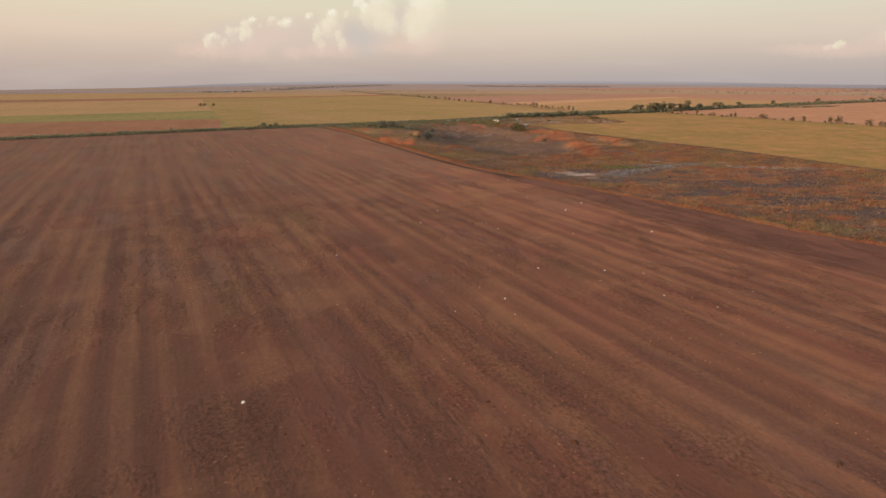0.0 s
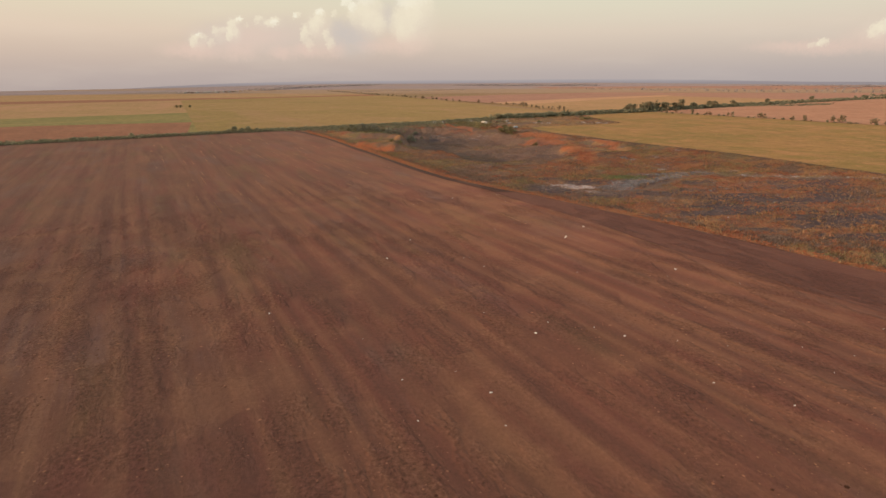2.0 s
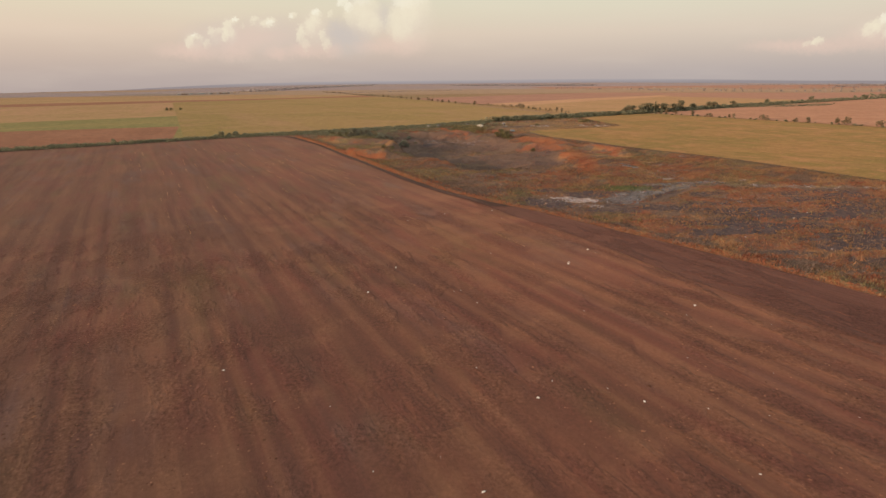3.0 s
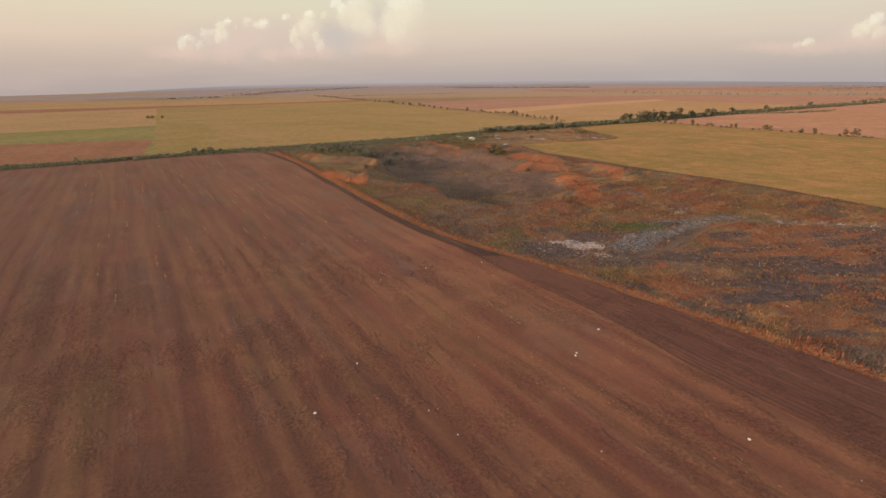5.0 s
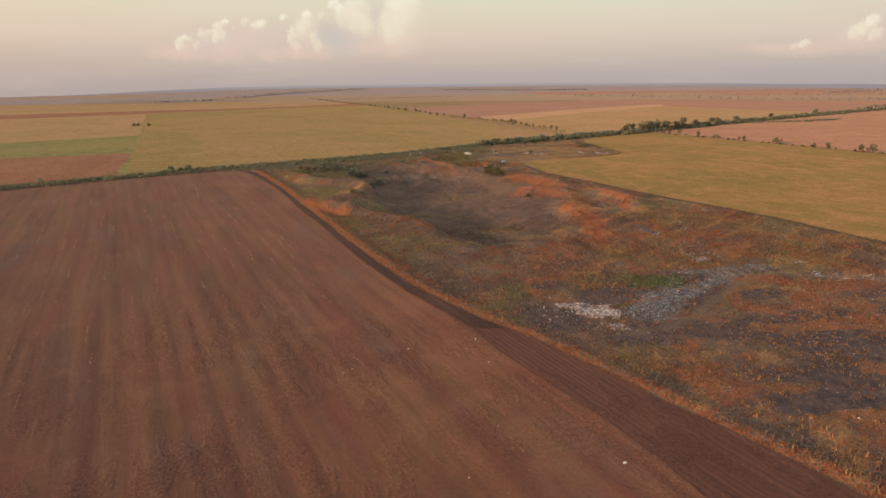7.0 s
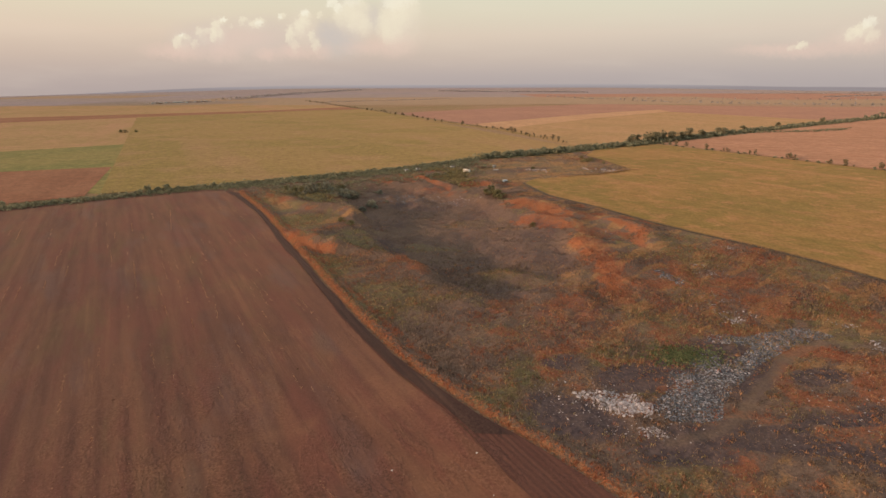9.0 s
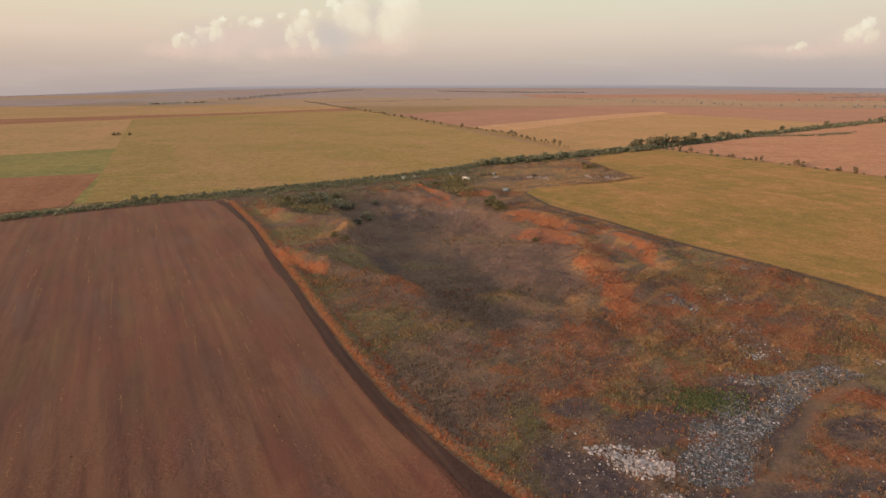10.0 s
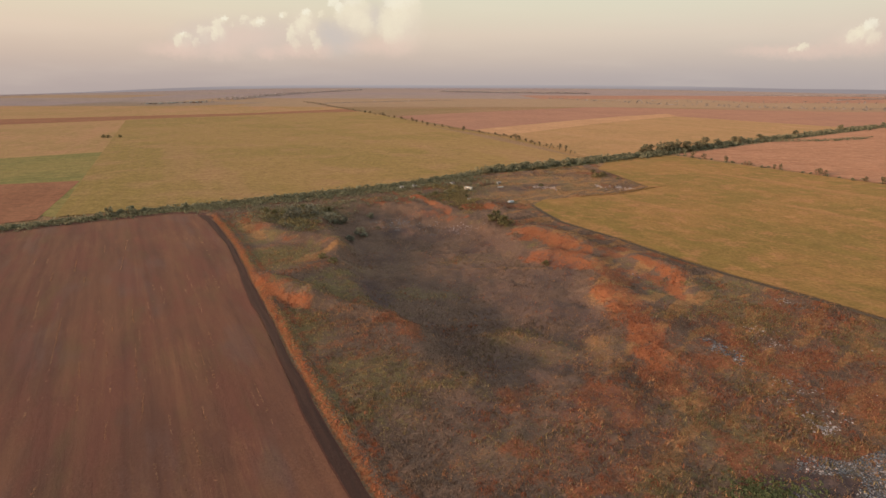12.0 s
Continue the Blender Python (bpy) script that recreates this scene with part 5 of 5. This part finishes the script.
# ---- refuse ----
def chunks(name, poly, n, lo, hi, mat, label, seed, flat=0.6, clump=0.0, category="rubble"):
    """Broken pieces strewn over an area, joined."""
    rng = np.random.default_rng(seed)
    p = np.array(poly, float)
    x, y = rng.uniform(p[:, 0].min(), p[:, 0].max(), n * 4), rng.uniform(p[:, 1].min(), p[:, 1].max(), n * 4)
    gap = line_gap(x, y, list(poly) + list(poly[:1]))
    ok = inside(x, y, poly) & (fbm(x, y, 3.5, seed) + 0.25 * rng.uniform(-1, 1, len(x)) > clump + 0.25 * (1 - step(gap, 0.0, 3.0)))
    x, y = x[ok][:n], y[ok][:n]
    n = len(x)
    z = ground_z(x, y)
    cube = np.array([(-1, -1, -1), (1, -1, -1), (1, 1, -1), (-1, 1, -1), (-1, -1, 1), (1, -1, 1), (1, 1, 1), (-1, 1, 1)], float)
    quads = np.array([(0, 3, 2, 1), (4, 5, 6, 7), (0, 1, 5, 4), (1, 2, 6, 5), (2, 3, 7, 6), (3, 0, 4, 7)])
    size = np.exp(rng.uniform(math.log(lo), math.log(hi), n))
    v = cube[None] * size[:, None, None] * 0.5 * np.stack([rng.uniform(0.6, 1.5, n), rng.uniform(0.5, 1.1, n), rng.uniform(0.2, 1.0, n) * flat], 1)[:, None, :]
    v = v * rng.uniform(0.65, 1.1, v.shape)
    a, b = rng.uniform(0, 6.28, n), rng.normal(0, 0.4, n)
    vx, vz = v[:, :, 0] * np.cos(b)[:, None] - v[:, :, 2] * np.sin(b)[:, None], v[:, :, 0] * np.sin(b)[:, None] + v[:, :, 2] * np.cos(b)[:, None]
    gx, gy = vx * np.cos(a)[:, None] - v[:, :, 1] * np.sin(a)[:, None], vx * np.sin(a)[:, None] + v[:, :, 1] * np.cos(a)[:, None]
    v = np.stack([gx + x[:, None], gy + y[:, None], vz + z[:, None] + size[:, None] * 0.12], -1).reshape(-1, 3)
    f = (quads[None] + (np.arange(n) * 8)[:, None, None]).reshape(-1, 4)
    return tagged(mesh_object(name, v, f, mat), label, category, kind="stuff")


chunks("rubble_heap", [(36.5, 180.5), (40, 181.5), (45, 180.3), (48.5, 179.2), (49, 176), (47.5, 172.6), (43, 173.6), (40, 175.6), (37.5, 177.5)], 1500, 0.08, 0.50, M_RUBBLE, "heap of whitish broken rubble on the ground", 3, 0.9, 0.33)
chunks("refuse_heap", HEAP, 27000, 0.06, 0.26, M_TRASH, "grey spread of dumped refuse", 4, 0.7, 0.20, "refuse")
chunks("refuse_heap", HEAP, 900, 0.12, 0.42, M_RUBBLE, "pale scraps among the dumped refuse", 24, 0.6, 0.42, "refuse")
chunks("refuse_heap", [(44, 170.5), (47, 170.6), (48.5, 168), (46, 166.8), (44, 168)], 160, 0.1, 0.32, M_RUBBLE, "small heap of whitish scraps beside the trail", 25, 0.6, 0.3, "refuse")
chunks("refuse_scatter", [(76, 241), (80, 241), (82, 232), (79, 228), (76, 234)], 420, 0.12, 0.5, M_TRASH, "pale grey refuse patch among weeds", 26, 0.5, 0.36, "refuse")
chunks("refuse_scatter", [(80, 205), (85, 208), (80, 209)], 90, 0.12, 0.4, M_RUBBLE, "pale refuse patch on the weedy slope", 27, 0.5, 0.3, "refuse")
chunks("refuse_scatter", [(101, 207), (104, 208), (108, 204), (104, 203)], 90, 0.12, 0.4, M_RUBBLE, "whitish refuse patch on the weedy slope", 28, 0.5, 0.3, "refuse")
chunks("refuse_scatter", [(104, 264), (112, 263), (120, 254), (114, 254)], 120, 0.15, 0.5, M_RUBBLE, "whitish refuse strewn by the crop edge", 29, 0.5, 0.45, "refuse")
chunks("refuse_scatter", [(74, 288), (82, 286), (84, 276), (78, 276)], 60, 0.12, 0.35, M_TRASH, "grey refuse in a hollow", 30, 0.5, 0.4, "refuse")
chunks("refuse_scatter", [(78, 206), (90, 208), (94, 222), (84, 226), (76, 216)], 260, 0.1, 0.4, M_RUBBLE, "small scatter of pale refuse", 5, 0.5, 0.42, "refuse")
chunks("refuse_scatter", [(86, 236), (96, 232), (98, 244), (90, 250)], 160, 0.1, 0.45, M_RUBBLE, "small scatter of whitish refuse among weeds", 15, 0.5, 0.5, "refuse")
chunks("refuse_scatter", [(30, 186), (32, 170), (50, 167), (56, 176), (46, 184)], 260, 0.08, 0.3, M_RUBBLE, "broken scraps round the rubble heap", 16, 0.6, 0.3, "refuse")
chunks("refuse_heap", [(-16, 362), (-14, 352), (0, 346), (22, 338), (28, 346), (12, 356), (-2, 366)], 900, 0.15, 0.6, M_TRASH, "scattered whitish refuse in the old pit", 6, 0.6, 0.56, "refuse")
chunks("refuse_scatter", [(8, 350), (34, 338), (40, 344), (14, 360)], 420, 0.12, 0.5, M_RUBBLE, "whitish refuse strewn across the pit floor", 18, 0.6, 0.5, "refuse")
chunks("refuse_heap", [(100, 192), (124, 188), (150, 186), (150, 192), (124, 196), (104, 198)], 420, 0.12, 0.45, M_RUBBLE, "pale refuse strewn beside the path", 7, 0.6, 0.50, "refuse")
chunks("refuse_scatter", [(28, 180), (36, 168), (52, 164), (60, 168), (70, 160), (100, 164), (110, 180), (90, 190), (60, 170), (46, 184), (30, 190)], 300, 0.08, 0.3, M_RUBBLE, "loose pale scraps among burnt weeds", 8, 0.6, 0.4, "refuse")
chunks("refuse_scatter", [(80, 110), (140, 60), (160, 150), (140, 240), (96, 260), (84, 180), (64, 150)], 260, 0.1, 0.4, M_RUBBLE, "loose pale scraps over burnt ground", 9, 0.5, 0.45, "refuse")


def scrap_mesh(seed):
    """A crumpled bag or sheet."""
    rng = np.random.default_rng(seed)
    bm = bmesh.new()
    bmesh.ops.create_icosphere(bm, subdivisions=1, radius=0.22)
    for v in bm.verts:
        v.co = Vector((v.co.x * 1.3, v.co.y, v.co.z * 0.6)) * rng.uniform(0.6, 1.25)
    me = bpy.data.meshes.new("litter_scrap")
    bm.to_mesh(me)
    bm.free()
    me.materials.append(M_WHITE)
    return me


def build_litter():
    rng = random.Random(8)
    meshes = [scrap_mesh(s) for s in range(4)]
    spots = [(-7, 112.4), (14.7, 83.3), (25.7, 82.4), (28.4, 125.5), (42.3, 105.9), (7.8, 70.4), (-21, 89.6), (-3.5, 123.8), (28, 124.7), (33.9, 132.8), (5.9, 162.4), (18.2, 165.6), (-20.5, 44.5)]
    for _ in range(40):
        x, y = rng.gauss(24, 20), rng.uniform(58, 168)
        if inside(np.array([x]), np.array([y]), [(-60, 40), (-60, 200), (-12, 205), *TRACK_NEAR[5:]])[0]:
            spots.append((x, y))
    for i, (x, y) in enumerate(spots):
        s = rng.uniform(0.6, 0.95) if i < 13 else rng.uniform(0.16, 0.42)
        ob = new("litter_scrap", meshes[i % 4])
        ob.matrix_basis = spot(x, y, rng.uniform(0, 6.28), s, lift=0.16)
        tagged(ob, "crumpled white plastic scrap lying on ploughed soil", "litter", "scraps on the field")


build_litter()


# ---- the yard ----
def box(bm, x, y, z, sx, sy, sz, bevel=0.03):
    r = bmesh.ops.create_cube(bm, size=1.0)
    for v in r["verts"]:
        v.co = Vector((x + v.co.x * sx, y + v.co.y * sy, z + v.co.z * sz))
    if bevel:
        es = {e for v in r["verts"] for e in v.link_edges}
        bmesh.ops.bevel(bm, geom=list(es), offset=bevel, segments=1, affect="EDGES")


def single(name, mat, parent, *boxes, label=""):
    bm = bmesh.new()
    for b in boxes:
        box(bm, *b)
    return part(name, bm, mat, parent, label)


def wagon(x, y, turn):
    """A white site wagon on wheels with dark windows."""
    root = new("site_wagon")
    single("body", M_WHITE, root, (0, 0, 1.75, 6.0, 2.3, 2.1, 0.08))
    single("roof", M_GREYPAINT, root, (0, 0, 2.86, 6.15, 2.45, 0.14, 0.05), label="grey sheet roof")
    for i in range(4):
        pane = single("window", M_DARK, root, (-2.1 + i * 1.3, -1.16, 2.0, 0.8, 0.05, 0.7, 0.01))
        single("sill", M_WHITE, pane, (-2.1 + i * 1.3, -1.2, 1.6, 0.9, 0.12, 0.06, 0.01))
    single("door", M_GREYPAINT, root, (2.5, -1.17, 1.65, 0.7, 0.06, 1.75, 0.01))
    single("chassis", M_BROWN, root, (0, 0, 0.62, 5.6, 1.6, 0.18, 0.02))
    for sx in (-1.9, 1.9):
        for sy in (-1.0, 1.0):
            bm = bmesh.new()
            bmesh.ops.create_cone(bm, cap_ends=True, segments=16, radius1=0.42, radius2=0.42, depth=0.25, matrix=Matrix.Translation((sx, sy, 0.42)) @ Matrix.Rotation(math.pi / 2, 4, "X"))
            wheel = part("wheel", bm, M_RUBBER, root)
            bm = bmesh.new()
            bmesh.ops.create_cone(bm, cap_ends=True, segments=12, radius1=0.2, radius2=0.16, depth=0.3, matrix=Matrix.Translation((sx, sy, 0.42)) @ Matrix.Rotation(math.pi / 2, 4, "X"))
            part("rim", bm, M_GREYPAINT, wheel, "grey steel rim")
    root.matrix_basis = spot(x, y, turn, 0.72, lift=-0.02)
    return tagged(root, "white site wagon with dark windows in the yard", "wagon")


def hut(x, y, turn, sx, sy, sz, wall, label):
    """A small shed with a low pitched roof."""
    root = new("hut")
    single("wall", wall, root, (0, 0, sz / 2, sx, sy, sz, 0.03))
    bm = bmesh.new()
    a, b, h = sx / 2 + 0.2, sy / 2 + 0.25, 0.5
    vs = [bm.verts.new(c) for c in ((-a, -b, sz), (a, -b, sz), (a, b, sz), (-a, b, sz), (-a, 0, sz + h), (a, 0, sz + h), (-a, -b, sz - 0.1), (a, -b, sz - 0.1), (a, b, sz - 0.1), (-a, b, sz - 0.1))]
    for f in ((0, 1, 5, 4), (2, 3, 4, 5), (0, 4, 3), (1, 2, 5), (6, 9, 8, 7), (0, 6, 7, 1), (1, 7, 8, 2), (2, 8, 9, 3), (3, 9, 6, 0)):
        bm.faces.new([vs[i] for i in f])
    part("roof", bm, M_GREYPAINT, root)
    single("door", M_BROWN, root, (0.2 * sx, -sy / 2 - 0.03, 0.95, 0.8, 0.06, 1.85, 0.01))
    single("window", M_DARK, root, (-0.22 * sx, -sy / 2 - 0.03, 1.4, 0.7, 0.05, 0.6, 0.01))
    root.matrix_basis = spot(x, y, turn, lift=-0.05)
    return tagged(root, label, "hut")


def ruin(x, y, turn, label):
    """Low broken walls of a shed."""
    root = new("ruined_shed")
    rng = random.Random(x)
    for bx, by, lx, ly in ((0, -2, 7, 0.4), (0, 2, 7, 0.4), (-3.5, 0, 0.4, 3.6), (3.5, 0, 0.4, 3.6)):
        bm = bmesh.new()
        for i in range(5):
            f = (i - 2) / 5
            h = rng.uniform(0.5, 2.0)
            box(bm, bx + (f * lx if lx > 1 else 0), by + (f * ly if ly > 1 else 0), h / 2, lx / 5 if lx > 1 else lx, ly / 5 if ly > 1 else ly, h, 0.02)
        part("wall", bm, M_BROWN, root)
    root.matrix_basis = spot(x, y, turn, lift=-0.05)
    return tagged(root, label, "ruin")


def slab(name, x, y, turn, sx, sy, sz, mat, label, category):
    bm = bmesh.new()
    box(bm, 0, 0, sz / 2, sx, sy, sz, 0.05)
    bmesh.ops.subdivide_edges(bm, edges=bm.edges[:], cuts=1)
    rng = random.Random(x)
    for v in bm.verts:
        v.co += Vector((rng.gauss(0, 0.04), rng.gauss(0, 0.04), rng.gauss(0, 0.04)))
    ob = part(name, bm, mat, None)
    ob.matrix_basis = spot(x, y, turn, lift=0.1)
    return tagged(ob, label, category)


wagon(35, 414, -0.75)
hut(-2, 418, 0.2, 1.8, 1.4, 1.4, M_WHITE, "small white hut at the yard edge")
hut(5, 423, 0.3, 2.0, 1.4, 1.2, M_GREYPAINT, "small grey hut at the yard edge")
hut(27, 431, 0.3, 2.2, 1.5, 1.2, M_GREYPAINT, "low grey hut under the shelter belt")
hut(54, 430, 0.4, 2.0, 1.5, 1.5, M_GREYPAINT, "grey shed beside a ruined wall")
ruin(47, 430, 0.4, "low brown ruined shed in the yard")
ruin(116, 424, -0.2, "broken-down brown shed among rubble")
slab("concrete_slab", 54, 422, 0.3, 3.4, 1.6, 0.4, M_GREYPAINT, "pale concrete slab lying in the yard", "slab")
slab("tarpaulin", 54, 383, 0.5, 2.6, 1.6, 0.8, M_BLUE, "pale blue tarpaulin heap by the path", "tarpaulin")
slab("tarpaulin", 34, 392, 0.9, 2.0, 1.2, 0.5, M_WHITE, "whitish sheet heap near the bank", "tarpaulin")
chunks("yard_rubble", [(104, 430), (112, 415), (128, 412), (130, 420), (118, 430)], 200, 0.25, 1.0, M_RUBBLE, "pale rubble round a ruined shed", 12, 0.7, 0.5)
chunks("yard_rubble", [(70, 420), (84, 412), (88, 420), (76, 428)], 120, 0.25, 0.9, M_RUBBLE, "pale rubble strewn in the yard", 13, 0.7, 0.45)


# ---- far village ----
def build_village():
    rng = random.Random(21)
    for i in range(14):
        t = i / 13
        hut(-728 + 100 * t + rng.gauss(0, 8), 1545 + 160 * t + rng.gauss(0, 14), rng.uniform(0, 3), rng.uniform(6, 11), rng.uniform(5, 7), rng.uniform(2.4, 3.4), M_GREYPAINT if rng.random() < 0.5 else M_BROWN, "far village house with a grey roof")


build_village()
